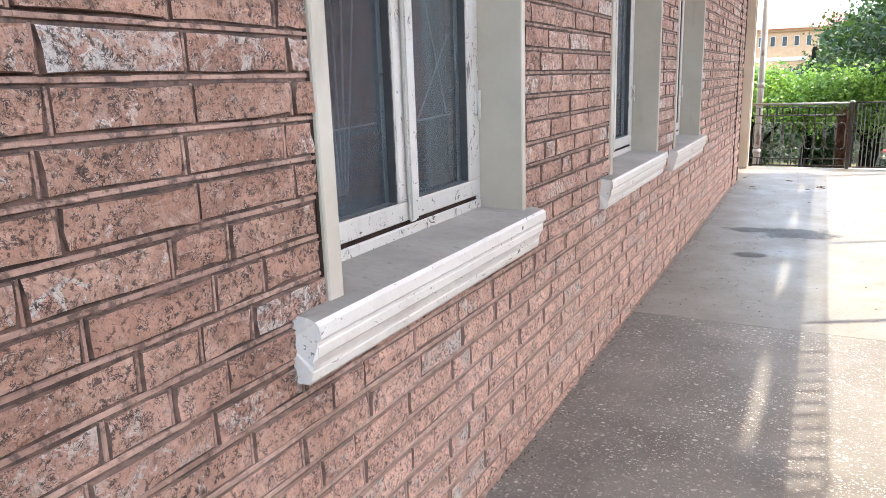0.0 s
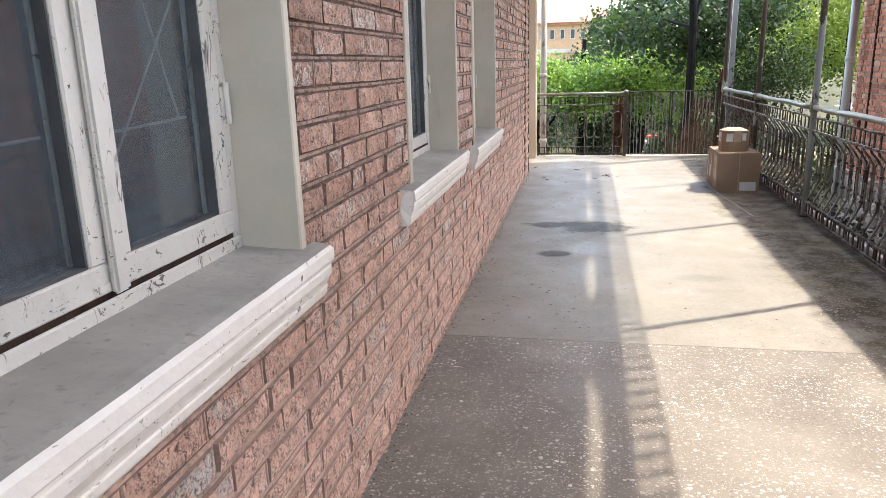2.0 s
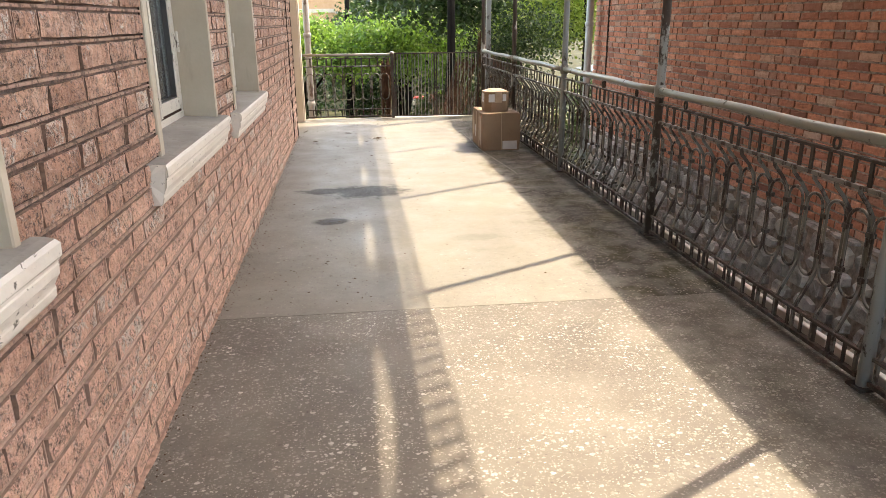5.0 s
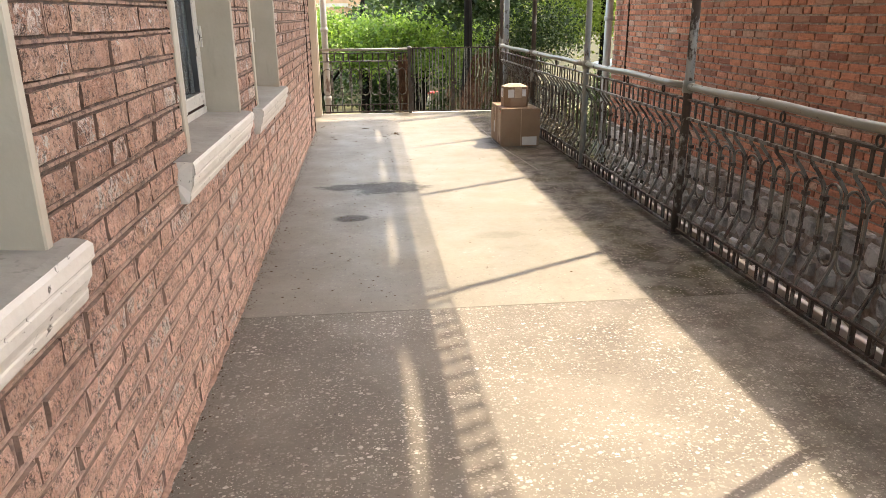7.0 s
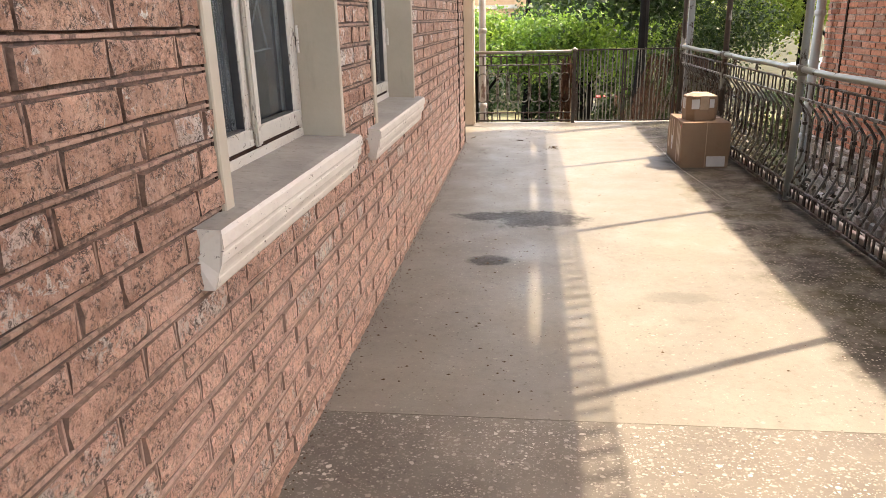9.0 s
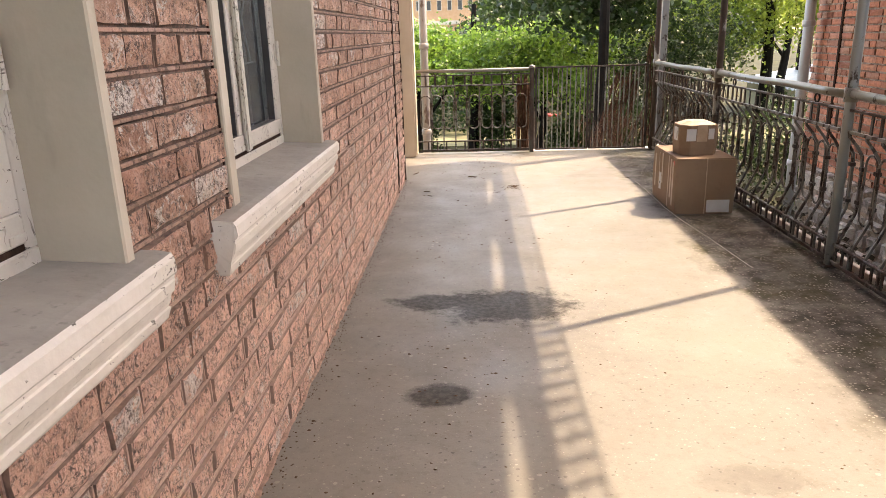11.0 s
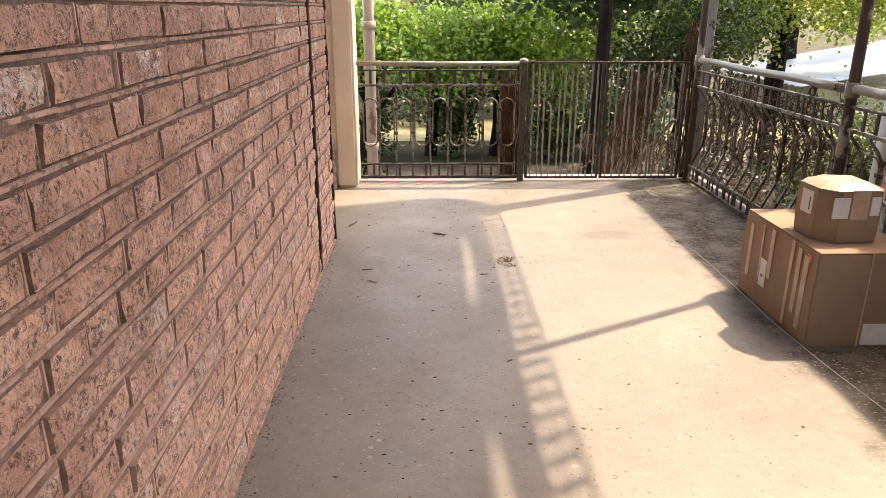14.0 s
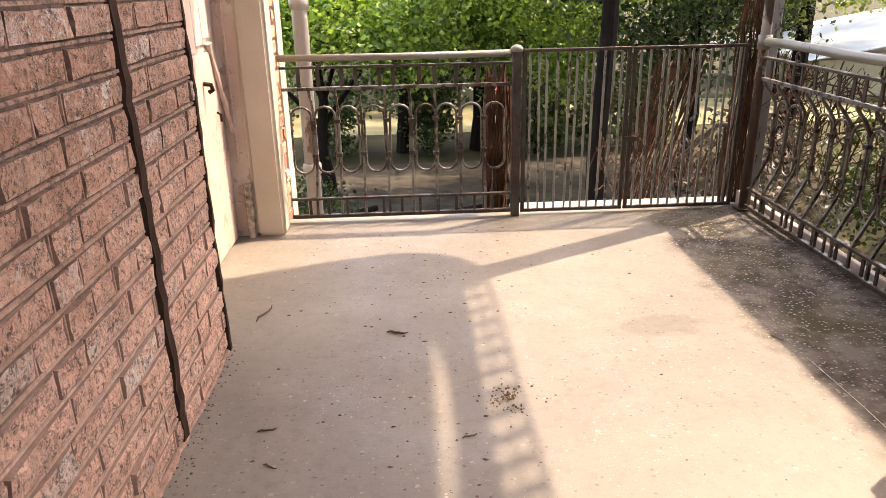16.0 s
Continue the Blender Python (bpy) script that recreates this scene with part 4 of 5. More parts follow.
part("cap", tube([(0, 0, 0.932), (0, 0, 0.945), (0, 0, 0.96), (0, 0, 0.968)], [0.032, 0.036, 0.026, 0.008], 12), M_TUBE, po, "pale rounded cap", True)
MESH_GBAR = finish("gate_bar", block((-0.006, -0.005, 0.035), (0.006, 0.005, 0.925), 0.001), M_GATE)


gate = empty("iron_gate", 1.03, 11.69, 0, "closed two-leaf grey iron gate of thin upright bars", "gate")


def gate_leaf(x0, x1, seed):
    g = empty("gate_leaf", x0, 11.69, 0, "", "")
    under(g, gate)
    w, rr = x1 - x0, random.Random(seed)
    for nm, a, b in (("top_bar", (0, -0.01, 0.925), (w, 0.01, 0.943)), ("bottom_bar", (0, -0.01, 0.018), (w, 0.01, 0.036)), ("side_bar", (0, -0.009, 0.036), (0.022, 0.009, 0.925)), ("side_bar", (w - 0.022, -0.009, 0.036), (w, 0.009, 0.925))):
        part(nm, block(a, b, 0.002), M_RUST, g)
    n = 12
    for i in range(1, n):
        use("gate_bar", MESH_GBAR, g, pose(i * w / n + rr.uniform(-0.009, 0.009), rr.uniform(-0.004, 0.004), 0, 0, rr.uniform(-0.8, 0.8), 0))
    return g


gate_leaf(0.405, 1.005, 3)
g = gate_leaf(1.015, 1.66, 4)
part("latch", block((-0.03, -0.022, 0.42), (0.05, -0.01, 0.45), 0.003), M_RUST, g, "small rusty latch")


# ---- boxes ----
def carton(name, w, d, h, label, chamfer):
    """A closed cardboard box, w along x and d along y, with its origin at the base."""
    b = tagged(new(name), label, "box")
    bm = bmesh.new()
    c = chamfer
    rr = random.Random(int(w * 100))
    low = [(0, 0), (w, 0), (w, d), (0, d)]
    if c:
        low = [(c, 0), (w - c * 0.6, 0), (w, c * 0.8), (w, d - c), (w - c, d), (c, d), (0, d - c), (0, c)]
    rings = []
    for j in range(5):
        z = h * j / 4
        bulge = 0.006 * math.sin(math.pi * j / 4)
        ring = []
        for x, y in low:
            ox, oy = x - w / 2, y - d / 2
            ring.append(bm.verts.new((x + bulge * ox / w * 2 + rr.uniform(-0.002, 0.002), y + bulge * oy / d * 2 + rr.uniform(-0.002, 0.002), z)))
        rings.append(ring)
    n = len(low)
    for r0, r1 in zip(rings, rings[1:]):
        for j in range(n):
            bm.faces.new((r0[j], r0[(j + 1) % n], r1[(j + 1) % n], r1[j]))
    bm.faces.new(rings[0][::-1])
    bm.faces.new(rings[-1])
    bmesh.ops.recalc_face_normals(bm, faces=bm.faces)
    bmesh.ops.bevel(bm, geom=[e for e in bm.edges if e.calc_face_angle(0) > 0.5], offset=0.004, segments=2, affect="EDGES")
    part("carton_body", bm, M_CARD, b)
    return b


BW, BD, BH = 0.42, 0.67, 0.405
big = carton("cardboard_box", BW, BD, BH, "large taped brown cardboard box on the terrace floor", 0)
big.matrix_basis = pose(1.185, 8.66, 0, 0, 0, 0)
for y0, y1 in ((0.003, 0.33), (0.337, BD - 0.003)):
    part("flap", block((0.003, y0, BH - 0.001), (BW - 0.003, y1, BH + 0.005), 0.002), M_CARD, big)
part("tape", block((BW * 0.08, 0.31, BH + 0.004), (BW * 0.95, 0.36, BH + 0.0065)), M_TAPE, big, "strip of clear brown tape")
for y, wd, z0, z1 in ((0.06, 0.035, 0.05, 0.37), (0.12, 0.03, 0.10, 0.385), (0.185, 0.022, 0.02, 0.40), (0.36, 0.03, 0.16, 0.39), (0.46, 0.014, 0.13, 0.385), (0.57, 0.03, 0.10, 0.36)):
    part("tape", block((-0.0075, y, z0), (-0.0045, y + wd, z1)), M_TAPE, big, "strip of peeling packing tape")
part("label", block((-0.0085, 0.395, 0.105), (-0.0075, 0.455, 0.235)), M_PAPER, big, "small white paper label")
part("print", block((-0.0095, 0.418, 0.15), (-0.0085, 0.438, 0.162)), M_INK, big)
part("print", block((-0.0055, 0.045, 0.355), (-0.0045, 0.08, 0.385)), M_REDINK, big, "small faded red mark")
part("string", block((BW * 0.5, -0.0085, 0.0), (BW * 0.5 + 0.006, -0.0035, BH + 0.003)), M_TAPE, big, "thin pale string round the box")
part("label", block((BW * 0.54, -0.008, 0.012), (BW * 0.93, -0.005, 0.105)), M_PAPER, big, "white shipping label low on the end")
SW, SD, SH = 0.31, 0.30, 0.215
small = carton("cardboard_box", SW, SD, SH, "small eight-sided brown cardboard box on the larger one", 0.07)
small.matrix_basis = pose(1.245, 8.78, BH + 0.006, 0, 0, 4) @ Matrix.Diagonal((0.87, 0.87, 1.02, 1))
bm = bmesh.new()
ring = [(0.05, 0.0), (0.26, 0.0), (0.305, 0.06), (0.305, 0.23), (0.24, 0.295), (0.07, 0.295), (0.0, 0.23), (0.0, 0.07)]
ctr = bm.verts.new((0.15, 0.15, SH + 0.026))
vs = [bm.verts.new((x, y, SH + 0.001)) for x, y in ring]
ms = [bm.verts.new((0.15 + (x - 0.15) * 0.55, 0.15 + (y - 0.15) * 0.55, SH + 0.022 + 0.004 * (j % 2))) for j, (x, y) in enumerate(ring)]
for j in range(8):
    bm.faces.new((vs[j], vs[(j + 1) % 8], ms[(j + 1) % 8], ms[j]))
    bm.faces.new((ms[j], ms[(j + 1) % 8], ctr))
M_LID = plain_mat("pale_taped_card", (0.24, 0.175, 0.115), (0.36, 0.285, 0.205), 16, 0.45)
part("lid", bm, M_LID, small, "folded flaps under pale tape")
part("tape", block((0.12, -0.008, 0.10), (0.205, -0.0035, SH + 0.004)), M_TAPE, small, "strip of brown tape")
part("label", block((0.03, -0.008, 0.105), (0.11, -0.004, 0.19)), M_PAPER, small, "white paper label")
part("label", block((0.215, -0.008, 0.115), (0.262, -0.004, 0.19)), M_PAPER, small, "white paper label")
part("label", block((-0.0085, 0.10, 0.10), (-0.0045, 0.19, 0.195)), M_PAPER, small, "white paper label")
part("print", block((-0.0095, 0.115, 0.115), (-0.0085, 0.123, 0.17)), M_INK, small)

# ---- litter on the floor ----
rr = random.Random(11)


def twig(x, y, length, turn, r):
    pts = [(length * (j / 5 - 0.5), 0.05 * length * math.sin(j * 1.4), r + 0.003 * (j % 2)) for j in range(6)]
    t = part("twig", tube(pts, [r * 0.6, r, r, r * 0.9, r * 0.8, r * 0.4], 5), M_TWIG, at=pose(x, y, 0.0, 0, 0, turn))
    tagged(t, "short dry dark twig lying on the floor", "twig", "twigs")


for a in ((-0.305, 10.22, 0.085, -12, 0.005), (-0.70, 9.60, 0.06, 10, 0.003), (-0.08, 9.52, 0.05, 20, 0.003), (-0.66, 9.42, 0.05, -30, 0.0025), (-0.42, 9.22, 0.03, 60, 0.003), (0.36, 7.55, 0.06, 70, 0.002),
          (-0.86, 10.45, 0.16, 75, 0.004), (1.13, 10.05, 0.05, -50, 0.0025), (-0.05, 8.55, 0.03, 40, 0.003)):
    twig(*a)
bm = bmesh.new()
for i in range(900):
    if i < 330:
        x, y = rr.uniform(-0.9, 1.1), rr.uniform(4.3, 11.5)
    elif i < 700:
        x, y = rr.gauss(-0.25, 0.28), rr.choice([rr.gauss(8.0, 0.45), rr.gauss(9.6, 0.5), rr.gauss(10.9, 0.35)])
    else:
        x, y = rr.uniform(-0.9, -0.1), rr.uniform(4.3, 6.6)
    if x < -0.92 or y > 11.6:
        continue
    s, a = rr.choice((0.0012, 0.0018, 0.0025, 0.003, 0.004, 0.0065)), rr.uniform(0, 6.28)
    pts = [bm.verts.new((x + s * rr.uniform(0.3, 2.0) * math.cos(a + q), y + s * rr.uniform(0.5, 1.3) * math.sin(a + q), 0.0008)) for q in (0, 1.3, 2.5, 3.9, 5.1)]
    top = bm.verts.new((x, y, 0.002 + s * rr.uniform(0.2, 0.5)))
    for j in range(5):
        bm.faces.new((pts[j], pts[(j + 1) % 5], top))
for i in range(1500):
    x, y, q = XW + 0.004 + abs(rr.gauss(0, 0.028)), rr.uniform(0.2, WALL_END), rr.choice((0.0014, 0.002, 0.0026, 0.0036, 0.005))
    pts = [bm.verts.new((x + q * rr.uniform(0.5, 1.2) * math.cos(a), y + q * rr.uniform(0.5, 1.6) * math.sin(a), 0.0006)) for a in (0, 1.5, 3.1, 4.6)]
    top = bm.verts.new((x, y, 0.001 + q * rr.uniform(0.3, 0.9)))
    for j in range(4):
        bm.faces.new((pts[j], pts[(j + 1) % 4], top))
tagged(part("leaf_litter", bm, M_TWIG), "scattered dark crumbs and dry leaf bits", "litter", kind="stuff")
bm = bmesh.new()
for i in range(110):
    a, r = rr.uniform(0, 6.28), abs(rr.gauss(0, 0.06))
    x, y, s = 0.06 + r * math.cos(a), 9.72 + 1.1 * r * math.sin(a), rr.uniform(0.002, 0.0055)
    h = max(0.0, 0.02 - r * 0.2)
    got = bmesh.ops.create_icosphere(bm, subdivisions=1, radius=s, matrix=pose(x, y, s * 0.4 + h * rr.random(), rr.uniform(0, 90), 0, rr.uniform(0, 90)) @ Matrix.Diagonal((1, rr.uniform(0.5, 1.4), 0.5, 1)))
tagged(part("dirt_pile", bm, M_TWIG), "small heap of dry dirt and leaf crumbs", "dirt", kind="stuff")

cord = part("string", tube([(1.165, 9.9, 0.0015), (1.175, 9.6, 0.0015), (1.172, 9.2, 0.0015), (1.168, 8.9, 0.0015), (1.19, 8.5, 0.0015), (1.25, 7.9, 0.0015), (1.29, 7.4, 0.0015)], 0.0013, 5), M_CONC)
tagged(cord, "thin pale string lying along the floor", "string")

# ---- pipes ----
def drain(x, y, z0, z1, r, m, label, collars):
    d = empty("drain_pipe", x, y, z0, label, "pipe")
    part("pipe", tube([(0, 0, 0), (0, 0, (z1 - z0) / 2), (0, 0, z1 - z0)], r, 16), m, d, smooth=True)
    for z in collars:
        part("collar", tube([(0, 0, z - z0 - 0.035), (0, 0, z - z0 - 0.03), (0, 0, z - z0 + 0.03), (0, 0, z - z0 + 0.035)], [r + 0.002, r + 0.012, r + 0.012, r + 0.002], 16), m, d, smooth=True)


drain(-0.87, 12.30, -1.3, 3.3, 0.048, M_PIPE, "grey cast drain pipe with collars outside the railing", (1.19, 0.17, -0.9))
drain(3.36, 11.75, -1.3, 2.75, 0.055, M_DOWN, "light blue-grey downpipe on the neighbouring house", (1.32, -0.2))

# ---- stair beyond the gate ----
stair = empty("outdoor_stair", 0, 0, 0, "grey concrete stair going down to the yard", "stair", kind="structure")
part("landing", block((0.38, 11.765, -1.3), (1.76, 11.98, -0.015), 0.005), M_CONC, stair)
for i in range(7):
    part("step", block((0.38, 11.98 + i * 0.28, -1.3), (1.76, 12.26 + i * 0.28, -0.19 - i * 0.165), 0.006), M_CONC, stair)
for x in (0.42, 1.72):
    r = empty("stair_rail", x, 11.9, 0, "rusty stair handrail on thin posts", "handrail", "stair handrails")
    part("rail", tube([(0, 0, 0.45), (0, 0.2, 0.42), (0, 2.1, -0.72)], 0.016, 8), M_RUST, r, smooth=True)
    for j in range(4):
        y = 0.1 + j * 0.62
        part("rail_post", tube([(0, y, -0.2 - 0.165 * max(0, (y - 0.15) / 0.28)), (0, y, 0.44 - 0.57 * max(0, y - 0.2))], 0.011, 6), M_RUST, r)

# ---- neighbouring house ----
NX, NY = 3.5, 11.9
house = empty("brick_house", NX, NY, -1.3, "red brick house wall on a rubble base", "house")
part("wall", block((0.012, -20.0, 0.0), (4.0, -0.012, 4.15)), M_JOINT, house)
part("roof", prism([(-0.75, 4.153), (-0.74, 4.10), (4.0, 6.0), (4.0, 6.06)], -20.3, 0.16), M_TILE, house)
part("cable_duct", block((-0.012, -0.62, 1.1), (0.006, -0.58, 4.1), 0.003), M_STRIP, house, "dark brown strip down the wall")

# ---- yard: houses and sheds far off ----
far = empty("apartment_house", -6.0, 84.0, -1.3, "orange rendered house with a red tiled roof", "house")
part("wall", block((-14, 0, 0), (10, 10, 6.8)), M_ORANGE, far)
bm = bmesh.new()
v = [bm.verts.new(p) for p in ((-14.8, -0.7, 6.8), (10.8, -0.7, 6.8), (10.8, 10.7, 6.8), (-14.8, 10.7, 6.8), (-11.0, 5.0, 8.5), (7.0, 5.0, 8.5))]
for q in ((3, 2, 1, 0), (0, 1, 5, 4), (1, 2, 5), (2, 3, 4, 5), (3, 0, 4)):
    bm.faces.new([v[i] for i in q])
part("roof", bm, M_TILE, far)
part("cornice", block((-14.3, -0.35, 6.55), (10.3, 0.0, 6.79)), M_ORANGE, far)
part("band", block((-14.1, -0.15, 3.6), (10.1, 0.0, 4.0)), M_CREAM, far)
for fl in range(2):
    for j in range(20):
        x, z = -12.8 + j * 1.12, 1.75 + fl * 3.3
        wdw = part("window", block((x, -0.06, z), (x + 0.52, 0.02, z + 1.05)), M_CREAM, far)
        part("pane", block((x + 0.06, -0.075, z + 0.06), (x + 0.46, -0.055, z + 0.99)), M_DARK, wdw)
bal = part("balcony", block((4.2, -1.2, 3.5), (7.4, -0.16, 3.65)), M_CREAM, far)
part("balcony_front", block((4.2, -1.25, 3.65), (7.4, -1.2, 4.5)), M_ORANGE, bal)
shed = empty("shed", 11.5, 26.0, -1.3, "low shed with a light blue sheet roof", "shed")
part("wall", block((-2.6, -2.5, 0), (4.0, 2.5, 0.84)), M_PALEWALL, shed)
bm = bmesh.new()
lower = [bm.verts.new((-3.0, -2.8 + j * 0.075, 0.88 + 0.018 * math.sin(j * math.pi / 2))) for j in range(76)]
upper = [bm.verts.new((4.4, -2.8 + j * 0.075, 2.05 + 0.018 * math.sin(j * math.pi / 2))) for j in range(76)]
for j in range(75):
    bm.faces.new((lower[j], upper[j], upper[j + 1], lower[j + 1]))
got = bmesh.ops.extrude_face_region(bm, geom=list(bm.faces))
for v in got["geom"]:
    if isinstance(v, bmesh.types.BMVert):
        v.co.z -= 0.02
part("roof", bm, M_SHEET, shed)
yard = empty("yard_wall", -8.0, 24.0, -1.3, "pale yellow rendered yard wall", "wall", kind="structure")
part("wall", block((0, 0, 0), (10.5, 0.2, 1.7)), M_PALEWALL, yard)
part("coping", block((-0.05, -0.05, 1.7), (10.55, 0.25, 1.78), 0.01), M_CONC, yard)


bench = empty("garden_bench", 2.1, 23.3, -1.3, "low red garden bench with pale end blocks", "bench")
M_REDPAINT = plain_mat("faded_red_paint", (0.42, 0.05, 0.06), (0.55, 0.10, 0.09), 5, 0.5)
for i in range(3):
    part("slat", block((-0.55, -0.2 + i * 0.14, 0.40), (0.55, -0.08 + i * 0.14, 0.44), 0.005), M_REDPAINT, bench)
for x in (-0.5, 0.42):
    part("end_block", block((x, -0.2, 0.0), (x + 0.1, 0.24, 0.40), 0.008), M_CONC, bench)

# ---- trees ----
def leaves(name, clusters, size, seed, material, per=26, spread=0.22):
    """A crown of single folded leaves gathered in clusters."""
    g = np.random.default_rng(seed)
    c = np.repeat(np.array(clusters), per, axis=0)
    n = len(c)
    ctr = c + g.normal(0, spread, (n, 3)) * np.array([1, 1, 0.75])
    d = g.normal(0, 1, (n, 3)) + np.array([0, 0, -0.35])
    d /= np.linalg.norm(d, axis=1)[:, None]
    up = g.normal(0, 0.55, (n, 3)) + np.array([0.15, -0.1, 0.9])
    s = np.cross(d, up)
    s /= np.linalg.norm(s, axis=1)[:, None] + 1e-6
    nrm = np.cross(s, d)
    L = (size * g.uniform(0.6, 1.3, n))[:, None]
    w = L * g.uniform(0.32, 0.5, (n, 1))
    v = np.stack([ctr - d * L * 0.5, ctr + s * w - nrm * w * 0.25, ctr + d * L * 0.5 - nrm * L * 0.12, ctr - s * w - nrm * w * 0.25], axis=1).reshape(-1, 3)
    idx = np.arange(n)[:, None] * 4
    f = np.concatenate([idx + np.array([[0, 1, 2]]), idx + np.array([[0, 2, 3]])], axis=1).reshape(-1, 3)
    return mesh_from(name, v.tolist(), f.tolist(), material)


def tree(x, y, trunk_h, blobs, label, material, seed, size=0.10, trunk_r=0.14, lean=0.0, per=26, spread=0.24, ground_z=-1.3):
    """blobs: (dx, dy, z, rx, ry, rz, clusters), heights from the ground."""
    rr = random.Random(seed)
    t = empty("tree", x, y, ground_z, label, "tree")
    bm = bmesh.new()
    tp = [(lean * (j / 6) ** 1.3 + 0.04 * math.sin(j * 1.7 + seed), 0.05 * math.sin(j * 1.1), trunk_h * j / 6) for j in range(7)]
    tube(tp, [trunk_r * (1.25 - 0.75 * j / 6) for j in range(7)], 9, bm)
    cl = []
    for dx, dy, z, rx, ry, rz, n in blobs:
        st = tp[rr.choice((3, 4, 5))]
        tube([st, ((st[0] + dx) / 2 + rr.uniform(-0.2, 0.2), (st[1] + dy) / 2, (st[2] + z) / 2 + 0.2), (dx, dy, z)], [trunk_r * 0.42, trunk_r * 0.26, trunk_r * 0.08], 6, bm)
        for i in range(n):
            a, b = rr.uniform(0, 2 * math.pi), math.asin(rr.uniform(-0.9, 1))
            r = rr.uniform(0.25, 1.0) ** 0.5 * rr.uniform(0.85, 1.12)
            p = (dx + rx * r * math.cos(a) * math.cos(b), dy + ry * r * math.sin(a) * math.cos(b), z + rz * r * math.sin(b))
            cl.append(p)
            if i % 7 == 0:
                tube([(dx, dy, z), ((dx + p[0]) / 2, (dy + p[1]) / 2, (z + p[2]) / 2 + 0.1), p], [trunk_r * 0.12, trunk_r * 0.08, 0.006], 4, bm)
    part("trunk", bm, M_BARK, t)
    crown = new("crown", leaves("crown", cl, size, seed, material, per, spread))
    crown.parent = t
    return t


BRIGHT, DEEP, LIGHT = "bright green leafy vine tree beside the yard path", "tall dark green tree with dense small leaves", "tall light green tree with sunlit leaves"
tree(-1.3, 16.6, 1.9, [(-1.5, 0, 2.2, 0.8, 0.8, 0.4, 26), (-0.6, -0.2, 2.45, 0.7, 0.7, 0.35, 26), (0.2, 0.1, 2.3, 0.8, 0.8, 0.4, 28), (1.1, 0, 2.2, 0.8, 0.8, 0.42, 28), (0.4, -0.5, 1.9, 1.1, 0.5, 0.3, 22)], BRIGHT, M_LEAF_A, 1, 0.072, 0.08, per=135, spread=0.19)
tree(1.0, 17.2, 1.9, [(-0.8, 0, 2.2, 0.7, 0.8, 0.4, 24), (0.1, -0.1, 2.35, 0.8, 0.8, 0.35, 26), (0.9, 0.2, 2.1, 0.7, 0.8, 0.45, 22), (0.4, -0.8, 1.8, 0.8, 0.5, 0.3, 18)], BRIGHT, M_LEAF_A, 2, 0.072, 0.08, per=135, spread=0.19)
tree(-3.6, 17.5, 1.9, [(-0.9, 0, 2.2, 0.9, 0.9, 0.6, 40), (0.6, 0, 2.35, 1.0, 0.9, 0.6, 44)], BRIGHT, M_LEAF_A, 12, 0.12, 0.08, per=54)
# behind them a dark stand; its high crowns are unseen, added to shade the yard
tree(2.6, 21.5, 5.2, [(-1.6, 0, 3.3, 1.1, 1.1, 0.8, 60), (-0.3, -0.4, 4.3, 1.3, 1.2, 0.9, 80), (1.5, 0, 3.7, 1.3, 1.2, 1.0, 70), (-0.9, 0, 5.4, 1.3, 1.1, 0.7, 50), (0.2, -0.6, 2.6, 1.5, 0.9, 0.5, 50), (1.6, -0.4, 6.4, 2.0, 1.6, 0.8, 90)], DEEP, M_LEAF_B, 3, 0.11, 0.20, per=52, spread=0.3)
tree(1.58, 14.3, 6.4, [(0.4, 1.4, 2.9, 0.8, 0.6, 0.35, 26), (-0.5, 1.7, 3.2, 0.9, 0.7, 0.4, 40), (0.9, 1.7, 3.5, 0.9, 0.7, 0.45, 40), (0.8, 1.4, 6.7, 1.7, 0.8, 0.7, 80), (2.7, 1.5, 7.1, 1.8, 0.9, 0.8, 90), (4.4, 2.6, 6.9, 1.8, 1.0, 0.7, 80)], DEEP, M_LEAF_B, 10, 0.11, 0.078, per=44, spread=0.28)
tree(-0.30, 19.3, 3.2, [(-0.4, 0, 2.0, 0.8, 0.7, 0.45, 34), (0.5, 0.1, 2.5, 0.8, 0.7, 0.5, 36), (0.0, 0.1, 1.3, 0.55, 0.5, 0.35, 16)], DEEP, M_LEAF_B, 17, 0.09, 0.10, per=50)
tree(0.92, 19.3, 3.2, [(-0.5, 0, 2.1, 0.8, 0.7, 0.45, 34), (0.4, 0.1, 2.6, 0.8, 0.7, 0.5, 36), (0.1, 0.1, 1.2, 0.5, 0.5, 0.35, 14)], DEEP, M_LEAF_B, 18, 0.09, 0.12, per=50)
tree(5.3, 17.8, 4.5, [(-1.2, 0, 2.6, 1.1, 1.0, 0.9, 90), (0.4, 0, 3.3, 1.3, 1.1, 1.0, 100), (-0.6, 0, 4.4, 1.2, 1.1, 1.0, 90)], LIGHT, M_LEAF_C, 4, 0.085, 0.11, per=46)
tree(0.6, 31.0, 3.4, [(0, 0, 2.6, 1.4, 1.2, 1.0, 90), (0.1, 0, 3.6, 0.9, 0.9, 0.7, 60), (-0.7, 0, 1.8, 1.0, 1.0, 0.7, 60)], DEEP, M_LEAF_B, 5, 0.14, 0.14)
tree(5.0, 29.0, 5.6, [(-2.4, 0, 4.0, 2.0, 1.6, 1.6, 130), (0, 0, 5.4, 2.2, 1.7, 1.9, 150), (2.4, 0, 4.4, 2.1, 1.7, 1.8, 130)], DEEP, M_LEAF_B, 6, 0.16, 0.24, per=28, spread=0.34)
